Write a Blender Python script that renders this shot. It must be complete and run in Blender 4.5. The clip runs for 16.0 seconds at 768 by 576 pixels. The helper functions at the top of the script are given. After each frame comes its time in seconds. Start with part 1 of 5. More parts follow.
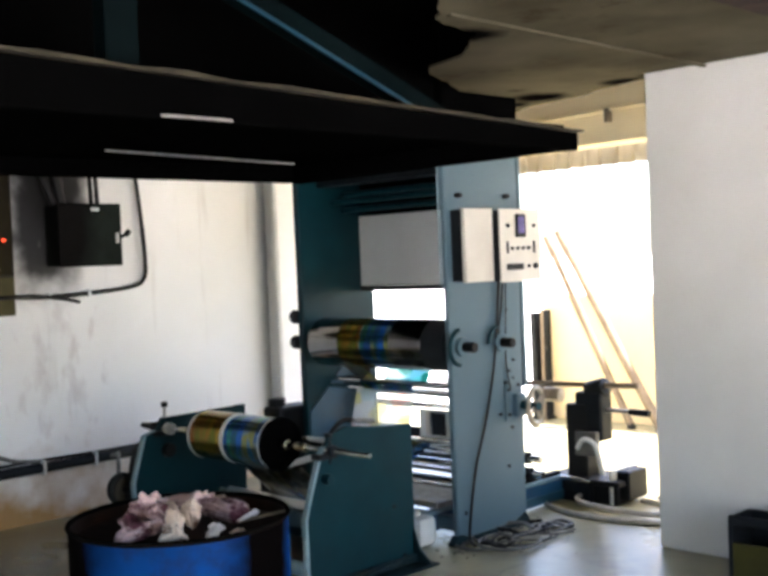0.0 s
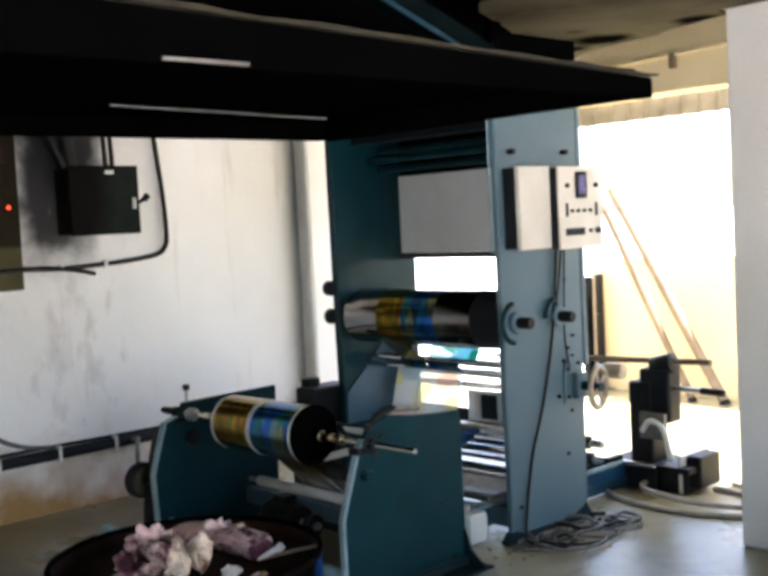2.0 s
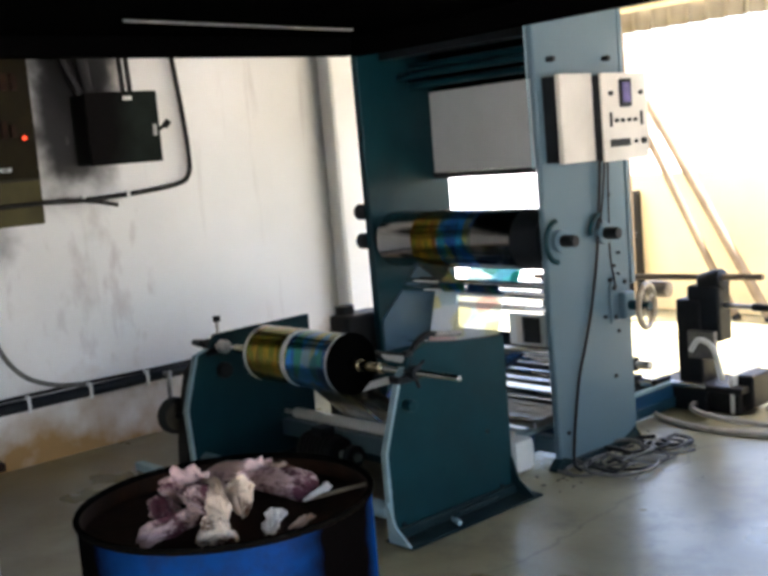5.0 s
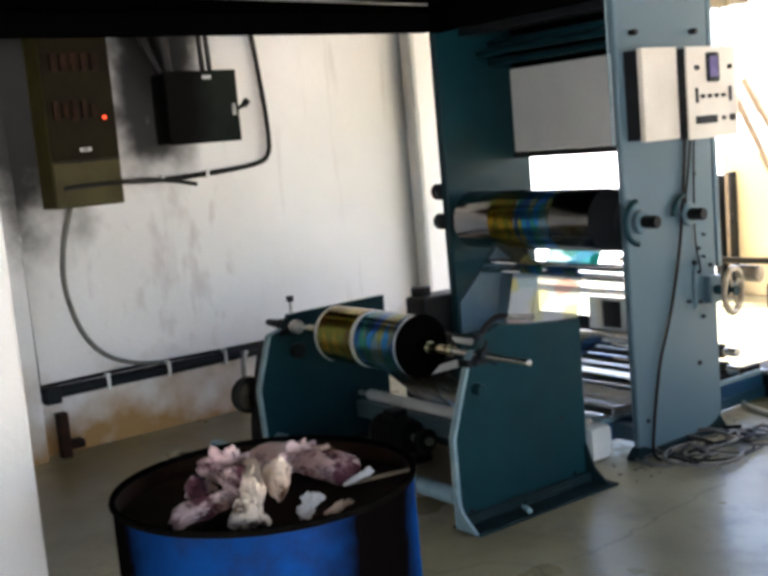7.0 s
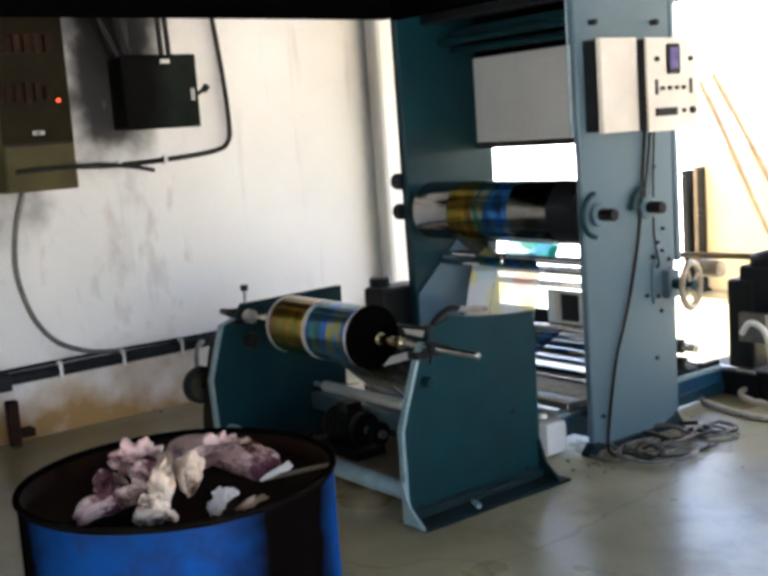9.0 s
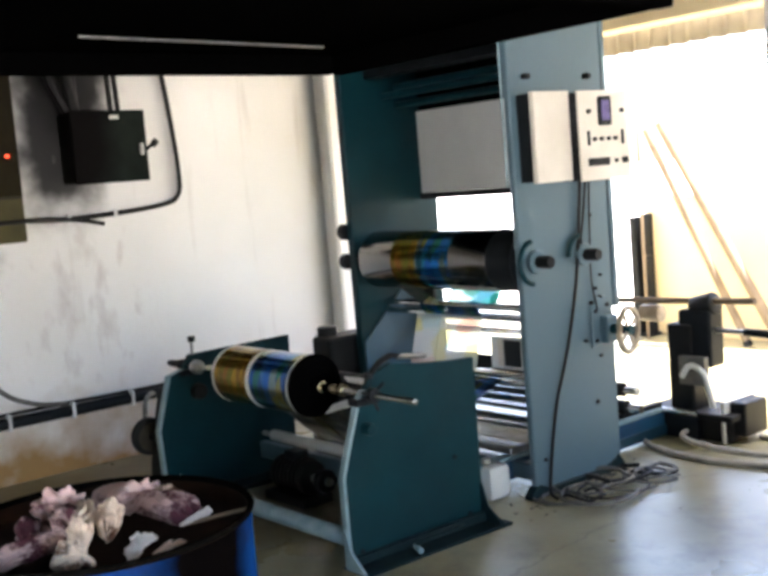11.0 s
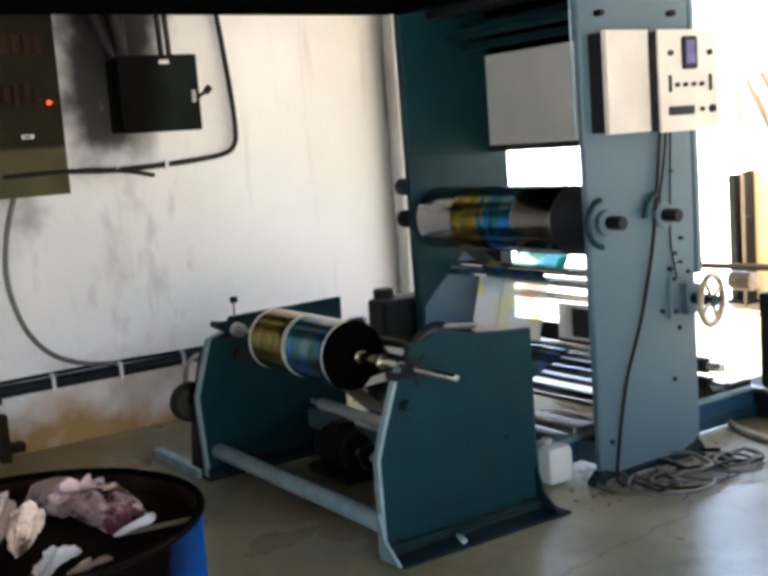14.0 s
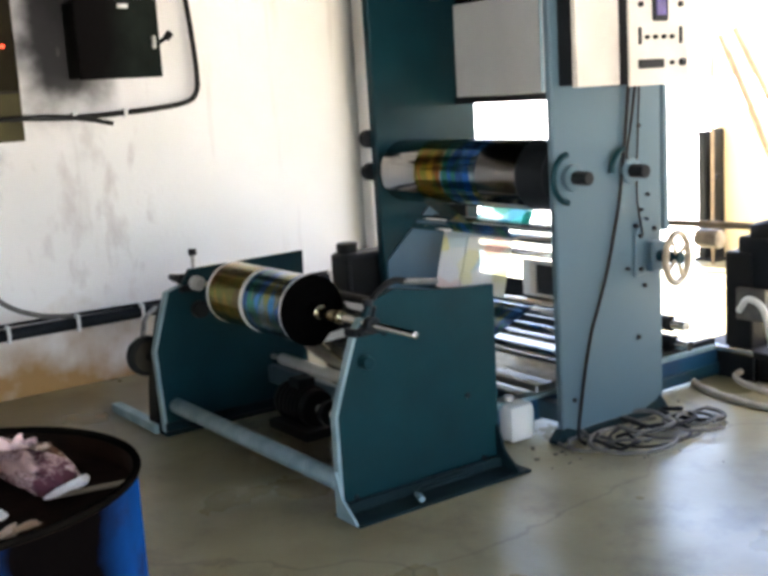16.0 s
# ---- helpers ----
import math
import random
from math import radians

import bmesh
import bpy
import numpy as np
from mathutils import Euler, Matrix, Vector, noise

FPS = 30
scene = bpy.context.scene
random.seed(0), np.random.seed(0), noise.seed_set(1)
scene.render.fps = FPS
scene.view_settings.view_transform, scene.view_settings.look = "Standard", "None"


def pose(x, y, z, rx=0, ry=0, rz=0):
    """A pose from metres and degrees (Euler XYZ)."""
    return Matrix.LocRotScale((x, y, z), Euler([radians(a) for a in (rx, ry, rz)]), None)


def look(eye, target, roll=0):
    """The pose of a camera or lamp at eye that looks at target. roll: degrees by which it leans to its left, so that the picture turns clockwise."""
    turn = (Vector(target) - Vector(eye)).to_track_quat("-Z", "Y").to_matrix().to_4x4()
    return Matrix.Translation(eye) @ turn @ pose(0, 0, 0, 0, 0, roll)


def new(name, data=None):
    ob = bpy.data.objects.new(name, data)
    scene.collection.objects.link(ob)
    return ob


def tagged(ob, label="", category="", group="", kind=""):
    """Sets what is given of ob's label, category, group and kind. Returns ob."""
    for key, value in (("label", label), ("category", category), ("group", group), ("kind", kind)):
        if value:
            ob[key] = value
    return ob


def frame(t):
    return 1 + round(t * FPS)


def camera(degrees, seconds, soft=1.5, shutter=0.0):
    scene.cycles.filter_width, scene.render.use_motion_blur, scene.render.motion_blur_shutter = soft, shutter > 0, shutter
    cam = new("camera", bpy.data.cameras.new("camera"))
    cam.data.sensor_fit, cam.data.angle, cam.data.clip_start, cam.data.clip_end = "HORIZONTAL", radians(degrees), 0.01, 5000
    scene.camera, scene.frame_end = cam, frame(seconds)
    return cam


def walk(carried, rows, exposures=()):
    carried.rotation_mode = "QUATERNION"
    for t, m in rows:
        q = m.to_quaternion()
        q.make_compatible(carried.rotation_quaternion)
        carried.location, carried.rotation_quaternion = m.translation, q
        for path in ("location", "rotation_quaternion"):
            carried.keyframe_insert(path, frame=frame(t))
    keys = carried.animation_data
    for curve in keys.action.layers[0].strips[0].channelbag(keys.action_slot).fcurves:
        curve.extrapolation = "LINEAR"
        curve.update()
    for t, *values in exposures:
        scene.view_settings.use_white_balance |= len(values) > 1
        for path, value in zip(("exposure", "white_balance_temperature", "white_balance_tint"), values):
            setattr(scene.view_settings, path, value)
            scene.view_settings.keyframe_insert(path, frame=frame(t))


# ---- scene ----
cam = camera(39.0, 16.0, soft=3.8)
PATH = [
    (0, (5.901, 0.125, 1.495), (4.489, 1.541, 1.448), -2.4),
    (0.5, (5.825, 0.198, 1.504), (4.414, 1.615, 1.498), -5.3),
    (1, (5.614, 0.328, 1.523), (4.184, 1.724, 1.445), -4.7),
    (1.5, (5.539, 0.414, 1.521), (4.098, 1.798, 1.435), -4.6),
    (2, (5.462, 0.515, 1.531), (4.004, 1.879, 1.411), -3.0),
    (2.5, (5.392, 0.604, 1.524), (3.932, 1.962, 1.368), -2.0),
    (3, (5.369, 0.699, 1.515), (3.908, 2.052, 1.331), -2.9),
    (3.2, (5.35, 0.676, 1.506), (3.889, 2.03, 1.323), -3.5),
    (5.5, (5.268, 0.631, 1.492), (3.758, 1.918, 1.233), -5.4),
    (6, (5.289, 0.665, 1.496), (3.723, 1.886, 1.258), -5.9),
    (6.5, (5.263, 0.739, 1.468), (3.665, 1.915, 1.216), -5.3),
    (7, (5.269, 0.761, 1.464), (3.67, 1.933, 1.2), -5.0),
    (7.5, (5.281, 0.782, 1.457), (3.692, 1.97, 1.206), -5.1),
    (8, (5.344, 0.772, 1.474), (3.754, 1.963, 1.25), -4.8),
    (8.5, (5.282, 0.856, 1.44), (3.718, 2.075, 1.176), -4.1),
    (8.7, (5.277, 0.879, 1.441), (3.703, 2.08, 1.157), -4.0),
    (10.8, (5.379, 0.911, 1.433), (3.818, 2.142, 1.213), -4.6),
    (11, (5.407, 0.921, 1.442), (3.863, 2.177, 1.245), -4.7),
    (11.5, (5.354, 1.001, 1.439), (3.841, 2.288, 1.204), -4.6),
    (12, (5.293, 1.088, 1.43), (3.757, 2.348, 1.196), -3.5),
    (12.5, (5.246, 1.159, 1.415), (3.704, 2.401, 1.133), -4.6),
    (13, (5.233, 1.234, 1.435), (3.635, 2.4, 1.143), -5.4),
    (13.5, (5.222, 1.278, 1.416), (3.58, 2.386, 1.143), -4.6),
    (14, (5.216, 1.325, 1.406), (3.563, 2.419, 1.143), -4.3),
    (14.5, (5.207, 1.358, 1.403), (3.559, 2.452, 1.106), -4.6),
    (15, (5.19, 1.378, 1.392), (3.569, 2.509, 1.086), -4.0),
    (15.5, (5.208, 1.381, 1.399), (3.589, 2.514, 1.087), -3.7),
    (16, (5.171, 1.402, 1.393), (3.555, 2.527, 1.043), -3.5),
]
walk(cam, [(t, look(eye, target, roll)) for t, eye, target, roll in PATH], [(0, 3.2, 6330, 14), (0.5, 3.1, 6330, 14), (1.0, 3.15, 6330, 14), (2.5, 3.15, 6340, 14), (5.5, 3.1, 6450, 14), (7.5, 3.22, 6500, 14), (8.5, 3.38, 6520, 14), (11.0, 3.38, 6560, 14), (12.0, 3.3, 6580, 14), (14.0, 3.32, 6600, 14), (16.0, 3.65, 6620, 14)])

# ---- light ----
world = bpy.data.worlds.new("sky")
scene.world = world
world.use_nodes = True
wn = world.node_tree.nodes
sky = wn.new("ShaderNodeTexSky")
sky.sky_type = "NISHITA"
sky.sun_disc = False
sky.sun_elevation = radians(71)
sky.sun_rotation = radians(19)
sky.air_density, sky.dust_density, sky.ozone_density = 1.0, 2.0, 0.8
wn["Background"].inputs["Strength"].default_value = 0.15
world.node_tree.links.new(sky.outputs[0], wn["Background"].inputs["Color"])

sun = new("sun", bpy.data.lights.new("sun", "SUN"))
sun.data.energy, sun.data.angle, sun.data.color = 5.0, radians(0.6), (1.0, 0.95, 0.86)
sun.matrix_world = look((3.0, 12.0, 18.0), (1.0, 6.2, 0.0))


# ---- materials ----
def material(name, base, dark=None, rough=0.5, metal=0.0, scale=6.0, mix=(0.35, 0.7), bump=0.1, grain=120.0, spots=None, spot_scale=9.0, spot_cut=(0.6, 0.68), coat=0.0, gloss=0.5, vary=0.12):
    """A surface with large blotches (base to dark), fine grain in the roughness and relief, and optional spots of wear."""
    m = bpy.data.materials.new(name)
    m.use_nodes = True
    nt = m.node_tree
    n, l = nt.nodes, nt.links
    bsdf = n["Principled BSDF"]
    tc = n.new("ShaderNodeTexCoord")
    dark = dark or tuple(c * 0.7 for c in base)
    big = n.new("ShaderNodeTexNoise")
    big.inputs["Scale"].default_value, big.inputs["Detail"].default_value = scale, 6
    l.new(tc.outputs["Object"], big.inputs["Vector"])
    ramp = n.new("ShaderNodeValToRGB")
    ramp.color_ramp.elements[0].position, ramp.color_ramp.elements[1].position = mix
    ramp.color_ramp.elements[0].color, ramp.color_ramp.elements[1].color = (*base, 1), (*dark, 1)
    l.new(big.outputs[0], ramp.inputs[0])
    colour = ramp.outputs[0]
    if spots:
        sp = n.new("ShaderNodeTexNoise")
        sp.inputs["Scale"].default_value, sp.inputs["Detail"].default_value, sp.inputs["Roughness"].default_value = spot_scale, 8, 0.7
        l.new(tc.outputs["Object"], sp.inputs["Vector"])
        cut = n.new("ShaderNodeMapRange")
        cut.inputs["From Min"].default_value, cut.inputs["From Max"].default_value = spot_cut
        l.new(sp.outputs[0], cut.inputs["Value"])
        mx = n.new("ShaderNodeMix")
        mx.data_type = "RGBA"
        l.new(cut.outputs[0], mx.inputs[0])
        l.new(colour, mx.inputs[6])
        mx.inputs[7].default_value = (*spots, 1)
        colour = mx.outputs[2]
    l.new(colour, bsdf.inputs["Base Color"])
    fine = n.new("ShaderNodeTexNoise")
    fine.inputs["Scale"].default_value, fine.inputs["Detail"].default_value = grain, 4
    l.new(tc.outputs["Object"], fine.inputs["Vector"])
    rr = n.new("ShaderNodeMapRange")
    rr.inputs["To Min"].default_value, rr.inputs["To Max"].default_value = max(0.03, rough - vary), min(1.0, rough + vary)
    l.new(big.outputs[0], rr.inputs["Value"])
    l.new(rr.outputs[0], bsdf.inputs["Roughness"])
    bsdf.inputs["Metallic"].default_value = metal
    bsdf.inputs["Coat Weight"].default_value = coat
    bsdf.inputs["Specular IOR Level"].default_value = gloss
    if bump:
        b = n.new("ShaderNodeBump")
        b.inputs["Strength"].default_value, b.inputs["Distance"].default_value = bump, 0.004
        l.new(fine.outputs[0], b.inputs["Height"])
        l.new(b.outputs[0], bsdf.inputs["Normal"])
    return m


def printed(name, colours, scale, rough=0.14, stretch=(1, 1, 1)):
    """Glossy printed film: patches of ink in the given colours."""
    m = bpy.data.materials.new(name)
    m.use_nodes = True
    n, l = m.node_tree.nodes, m.node_tree.links
    tc, mp, tex = n.new("ShaderNodeTexCoord"), n.new("ShaderNodeMapping"), n.new("ShaderNodeTexVoronoi")
    mp.inputs["Scale"].default_value = stretch
    l.new(tc.outputs["Object"], mp.inputs["Vector"])
    l.new(mp.outputs[0], tex.inputs["Vector"])
    tex.inputs["Scale"].default_value = scale
    sep = n.new("ShaderNodeSeparateColor")
    l.new(tex.outputs["Color"], sep.inputs[0])
    ramp = n.new("ShaderNodeValToRGB")
    ramp.color_ramp.interpolation = "LINEAR"
    while len(ramp.color_ramp.elements) < len(colours):
        ramp.color_ramp.elements.new(0.5)
    for i, c in enumerate(colours):
        e = ramp.color_ramp.elements[i]
        e.position, e.color = i / len(colours), (*c, 1)
    l.new(sep.outputs[0], ramp.inputs[0])
    bsdf = n["Principled BSDF"]
    l.new(ramp.outputs[0], bsdf.inputs["Base Color"])
    bsdf.inputs["Roughness"].default_value = rough
    bsdf.inputs["Metallic"].default_value = 0.75
    bsdf.inputs["Coat Weight"].default_value = 0.05
    return m


def wall_plaster():
    """White limewash with vertical run marks and a brown splashed band along the foot."""
    m = material("white_plaster", (0.86, 0.845, 0.83), (0.77, 0.755, 0.735), rough=0.75, scale=1.2, bump=0.35, grain=45, spots=(0.50, 0.46, 0.42), spot_scale=3.0, spot_cut=(0.66, 0.85))
    n, l = m.node_tree.nodes, m.node_tree.links
    bsdf = n["Principled BSDF"]
    old = bsdf.inputs["Base Color"].links[0].from_socket
    tc, sep = n.new("ShaderNodeTexCoord"), n.new("ShaderNodeSeparateXYZ")
    l.new(tc.outputs["Object"], sep.inputs[0])
    nz = n.new("ShaderNodeTexNoise")
    nz.inputs["Scale"].default_value, nz.inputs["Detail"].default_value = 4.0, 7
    l.new(tc.outputs["Object"], nz.inputs["Vector"])
    ad = n.new("ShaderNodeMath")
    ad.operation = "MULTIPLY_ADD"
    ad.inputs[1].default_value, ad.inputs[2].default_value = -0.9, 0.17
    l.new(nz.outputs[0], ad.inputs[0])
    sm = n.new("ShaderNodeMath")
    l.new(sep.outputs[2], sm.inputs[0])
    l.new(ad.outputs[0], sm.inputs[1])
    cut = n.new("ShaderNodeMapRange")
    cut.inputs["From Min"].default_value, cut.inputs["From Max"].default_value = 0.20, -0.24
    l.new(sm.outputs[0], cut.inputs["Value"])
    mx = n.new("ShaderNodeMix")
    mx.data_type = "RGBA"
    l.new(cut.outputs[0], mx.inputs[0])
    l.new(old, mx.inputs[6])
    mx.inputs[7].default_value = (0.36, 0.20, 0.065, 1)
    # run marks: noise drawn out along the height
    mp = n.new("ShaderNodeMapping")
    mp.inputs["Scale"].default_value = (1, 4.5, 0.55)
    l.new(tc.outputs["Object"], mp.inputs["Vector"])
    rn = n.new("ShaderNodeTexNoise")
    rn.inputs["Scale"].default_value, rn.inputs["Detail"].default_value = 1.6, 5
    l.new(mp.outputs[0], rn.inputs["Vector"])
    rc = n.new("ShaderNodeMapRange")
    rc.inputs["From Min"].default_value, rc.inputs["From Max"].default_value, rc.inputs["To Max"].default_value = 0.62, 0.80, 0.6
    l.new(rn.outputs[0], rc.inputs["Value"])
    m2 = n.new("ShaderNodeMix")
    m2.data_type = "RGBA"
    l.new(rc.outputs[0], m2.inputs[0])
    l.new(mx.outputs[2], m2.inputs[6])
    m2.inputs[7].default_value = (0.50, 0.45, 0.42, 1)
    colour = m2.outputs[2]
    # near-black ragged patches round the switchgear
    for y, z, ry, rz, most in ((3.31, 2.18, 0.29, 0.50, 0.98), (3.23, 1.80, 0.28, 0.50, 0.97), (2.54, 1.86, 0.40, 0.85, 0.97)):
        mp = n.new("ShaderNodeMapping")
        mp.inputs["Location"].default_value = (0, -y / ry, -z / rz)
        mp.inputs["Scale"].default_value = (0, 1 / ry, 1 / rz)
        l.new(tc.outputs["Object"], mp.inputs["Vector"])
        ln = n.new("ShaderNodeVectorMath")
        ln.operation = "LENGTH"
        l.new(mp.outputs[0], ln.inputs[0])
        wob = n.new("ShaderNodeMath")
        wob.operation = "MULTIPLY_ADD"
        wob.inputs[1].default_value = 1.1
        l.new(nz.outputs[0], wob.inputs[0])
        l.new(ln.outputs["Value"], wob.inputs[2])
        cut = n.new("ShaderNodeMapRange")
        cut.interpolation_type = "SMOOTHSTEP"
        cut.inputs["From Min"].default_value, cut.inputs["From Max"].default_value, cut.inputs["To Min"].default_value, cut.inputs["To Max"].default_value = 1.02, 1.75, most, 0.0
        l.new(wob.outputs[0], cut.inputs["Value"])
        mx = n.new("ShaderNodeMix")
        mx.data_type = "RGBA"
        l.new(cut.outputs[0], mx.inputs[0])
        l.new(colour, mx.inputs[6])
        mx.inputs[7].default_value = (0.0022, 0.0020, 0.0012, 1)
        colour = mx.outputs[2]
    # smeared hand and oil marks beside the stand
    mp = n.new("ShaderNodeMapping")
    mp.inputs["Location"].default_value = (0, -3.22 / 0.5, -0.92 / 0.5)
    mp.inputs["Scale"].default_value = (0, 1 / 0.5, 1 / 0.5)
    l.new(tc.outputs["Object"], mp.inputs["Vector"])
    ln = n.new("ShaderNodeVectorMath")
    ln.operation = "LENGTH"
    l.new(mp.outputs[0], ln.inputs[0])
    st = n.new("ShaderNodeMapping")
    st.inputs["Scale"].default_value = (1, 2.2, 1.0)
    l.new(tc.outputs["Object"], st.inputs["Vector"])
    sn = n.new("ShaderNodeTexNoise")
    sn.inputs["Scale"].default_value, sn.inputs["Detail"].default_value, sn.inputs["Roughness"].default_value = 4.5, 5, 0.55
    l.new(st.outputs[0], sn.inputs["Vector"])
    df = n.new("ShaderNodeMath")
    df.operation = "MULTIPLY_ADD"
    df.inputs[1].default_value = -0.16
    l.new(ln.outputs["Value"], df.inputs[0])
    l.new(sn.outputs[0], df.inputs[2])
    cut = n.new("ShaderNodeMapRange")
    cut.inputs["From Min"].default_value, cut.inputs["From Max"].default_value, cut.inputs["To Max"].default_value = 0.43, 0.66, 0.6
    l.new(df.outputs[0], cut.inputs["Value"])
    mx = n.new("ShaderNodeMix")
    mx.data_type = "RGBA"
    l.new(cut.outputs[0], mx.inputs[0])
    l.new(colour, mx.inputs[6])
    mx.inputs[7].default_value = (0.46, 0.39, 0.38, 1)
    colour = mx.outputs[2]
    l.new(colour, bsdf.inputs["Base Color"])
    return m


def floor_cracks(m):
    """Hairline cracks in the concrete."""
    n, l = m.node_tree.nodes, m.node_tree.links
    bsdf = n["Principled BSDF"]
    old = bsdf.inputs["Base Color"].links[0].from_socket
    tc, warp, vo = n.new("ShaderNodeTexCoord"), n.new("ShaderNodeTexNoise"), n.new("ShaderNodeTexVoronoi")
    warp.inputs["Scale"].default_value, warp.inputs["Detail"].default_value = 1.8, 6
    l.new(tc.outputs["Object"], warp.inputs["Vector"])
    ad = n.new("ShaderNodeVectorMath")
    ad.operation = "MULTIPLY_ADD"
    ad.inputs[1].default_value = (0.5, 0.5, 0.0)
    l.new(warp.outputs["Color"], ad.inputs[0])
    l.new(tc.outputs["Object"], ad.inputs[2])
    vo.feature = "DISTANCE_TO_EDGE"
    vo.inputs["Scale"].default_value = 0.55
    l.new(ad.outputs[0], vo.inputs["Vector"])
    cut = n.new("ShaderNodeMapRange")
    cut.inputs["From Min"].default_value, cut.inputs["From Max"].default_value, cut.inputs["To Min"].default_value, cut.inputs["To Max"].default_value = 0.001, 0.005, 0.35, 0.0
    l.new(vo.outputs["Distance"], cut.inputs["Value"])
    mx = n.new("ShaderNodeMix")
    mx.data_type = "RGBA"
    l.new(cut.outputs[0], mx.inputs[0])
    l.new(old, mx.inputs[6])
    mx.inputs[7].default_value = (0.05, 0.048, 0.04, 1)
    l.new(mx.outputs[2], bsdf.inputs["Base Color"])


def floor_patches(m, patches):
    """Darker brown floor colour, in ragged patches (x, y, radius)."""
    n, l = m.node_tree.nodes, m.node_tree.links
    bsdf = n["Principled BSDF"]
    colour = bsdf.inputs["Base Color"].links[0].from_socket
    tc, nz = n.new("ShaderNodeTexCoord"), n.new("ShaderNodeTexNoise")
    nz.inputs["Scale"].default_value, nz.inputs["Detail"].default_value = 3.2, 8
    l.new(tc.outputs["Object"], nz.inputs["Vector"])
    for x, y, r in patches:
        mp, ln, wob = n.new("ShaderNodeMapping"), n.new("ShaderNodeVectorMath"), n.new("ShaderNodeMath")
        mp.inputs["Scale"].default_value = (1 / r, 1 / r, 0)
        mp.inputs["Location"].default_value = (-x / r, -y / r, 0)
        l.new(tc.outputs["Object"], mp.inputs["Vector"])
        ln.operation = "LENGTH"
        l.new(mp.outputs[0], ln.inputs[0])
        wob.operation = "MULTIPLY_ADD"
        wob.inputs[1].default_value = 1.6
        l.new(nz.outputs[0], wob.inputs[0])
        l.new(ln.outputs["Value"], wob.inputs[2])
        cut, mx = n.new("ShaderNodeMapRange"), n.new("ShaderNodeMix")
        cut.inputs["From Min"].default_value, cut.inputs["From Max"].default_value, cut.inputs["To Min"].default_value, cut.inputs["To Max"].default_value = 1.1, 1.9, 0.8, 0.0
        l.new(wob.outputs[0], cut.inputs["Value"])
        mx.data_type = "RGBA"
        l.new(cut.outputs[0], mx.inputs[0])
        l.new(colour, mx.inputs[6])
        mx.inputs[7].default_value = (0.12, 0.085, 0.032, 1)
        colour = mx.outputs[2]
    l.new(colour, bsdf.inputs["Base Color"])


def dark_patch(m, patches):
    """Near-black colour in irregular patches (x, y, z, radius), such as caked grime."""
    n, l = m.node_tree.nodes, m.node_tree.links
    bsdf = n["Principled BSDF"]
    colour = bsdf.inputs["Base Color"].links[0].from_socket
    tc, nz = n.new("ShaderNodeTexCoord"), n.new("ShaderNodeTexNoise")
    nz.inputs["Scale"].default_value, nz.inputs["Detail"].default_value = 9.0, 7
    l.new(tc.outputs["Object"], nz.inputs["Vector"])
    for x, y, z, r in patches:
        mp, ln = n.new("ShaderNodeMapping"), n.new("ShaderNodeVectorMath")
        mp.inputs["Scale"].default_value = (1 / r, 1 / r, 0.4 / r)
        mp.inputs["Location"].default_value = (-x / r, -y / r, -0.4 * z / r)
        l.new(tc.outputs["Object"], mp.inputs["Vector"])
        ln.operation = "LENGTH"
        l.new(mp.outputs[0], ln.inputs[0])
        wob = n.new("ShaderNodeMath")
        wob.operation = "MULTIPLY_ADD"
        wob.inputs[1].default_value = 0.7
        l.new(nz.outputs[0], wob.inputs[0])
        l.new(ln.outputs["Value"], wob.inputs[2])
        cut, mx = n.new("ShaderNodeMapRange"), n.new("ShaderNodeMix")
        cut.inputs["From Min"].default_value, cut.inputs["From Max"].default_value, cut.inputs["To Min"].default_value, cut.inputs["To Max"].default_value = 0.95, 1.65, 1.0, 0.0
        l.new(wob.outputs[0], cut.inputs["Value"])
        mx.data_type = "RGBA"
        l.new(cut.outputs[0], mx.inputs[0])
        l.new(colour, mx.inputs[6])
        mx.inputs[7].default_value = (0.0025, 0.002, 0.002, 1)
        colour = mx.outputs[2]
    l.new(colour, bsdf.inputs["Base Color"])


PLASTER = wall_plaster()
PILLAR = material("pillar_paint", (0.72, 0.70, 0.67), (0.62, 0.60, 0.56), rough=0.7, scale=1.5, bump=0.25, grain=50, spots=(0.25, 0.2, 0.16), spot_scale=4.0, spot_cut=(0.70, 0.80))
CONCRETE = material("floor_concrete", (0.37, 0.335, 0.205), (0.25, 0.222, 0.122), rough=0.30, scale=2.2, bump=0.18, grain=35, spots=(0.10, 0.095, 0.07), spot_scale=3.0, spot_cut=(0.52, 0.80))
floor_cracks(CONCRETE)
# brown along the wall; last patch puts the stand's shade into the floor colour
floor_patches(CONCRETE, ((0.35, 2.75, 0.9), (0.9, 2.2, 0.7), (0.25, 3.6, 0.6), (1.7, 3.55, 0.55)))
GROUND = material("pale_ground", (0.78, 0.75, 0.70), (0.7, 0.67, 0.62), rough=0.9, scale=0.8, bump=0.2)
CREAM = material("cream_render", (0.88, 0.74, 0.48), (0.78, 0.63, 0.39), rough=0.8, scale=1.3, bump=0.3, grain=40)
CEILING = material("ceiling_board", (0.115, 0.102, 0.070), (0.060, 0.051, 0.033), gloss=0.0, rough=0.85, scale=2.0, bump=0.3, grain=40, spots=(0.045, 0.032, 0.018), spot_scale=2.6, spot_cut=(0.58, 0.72))
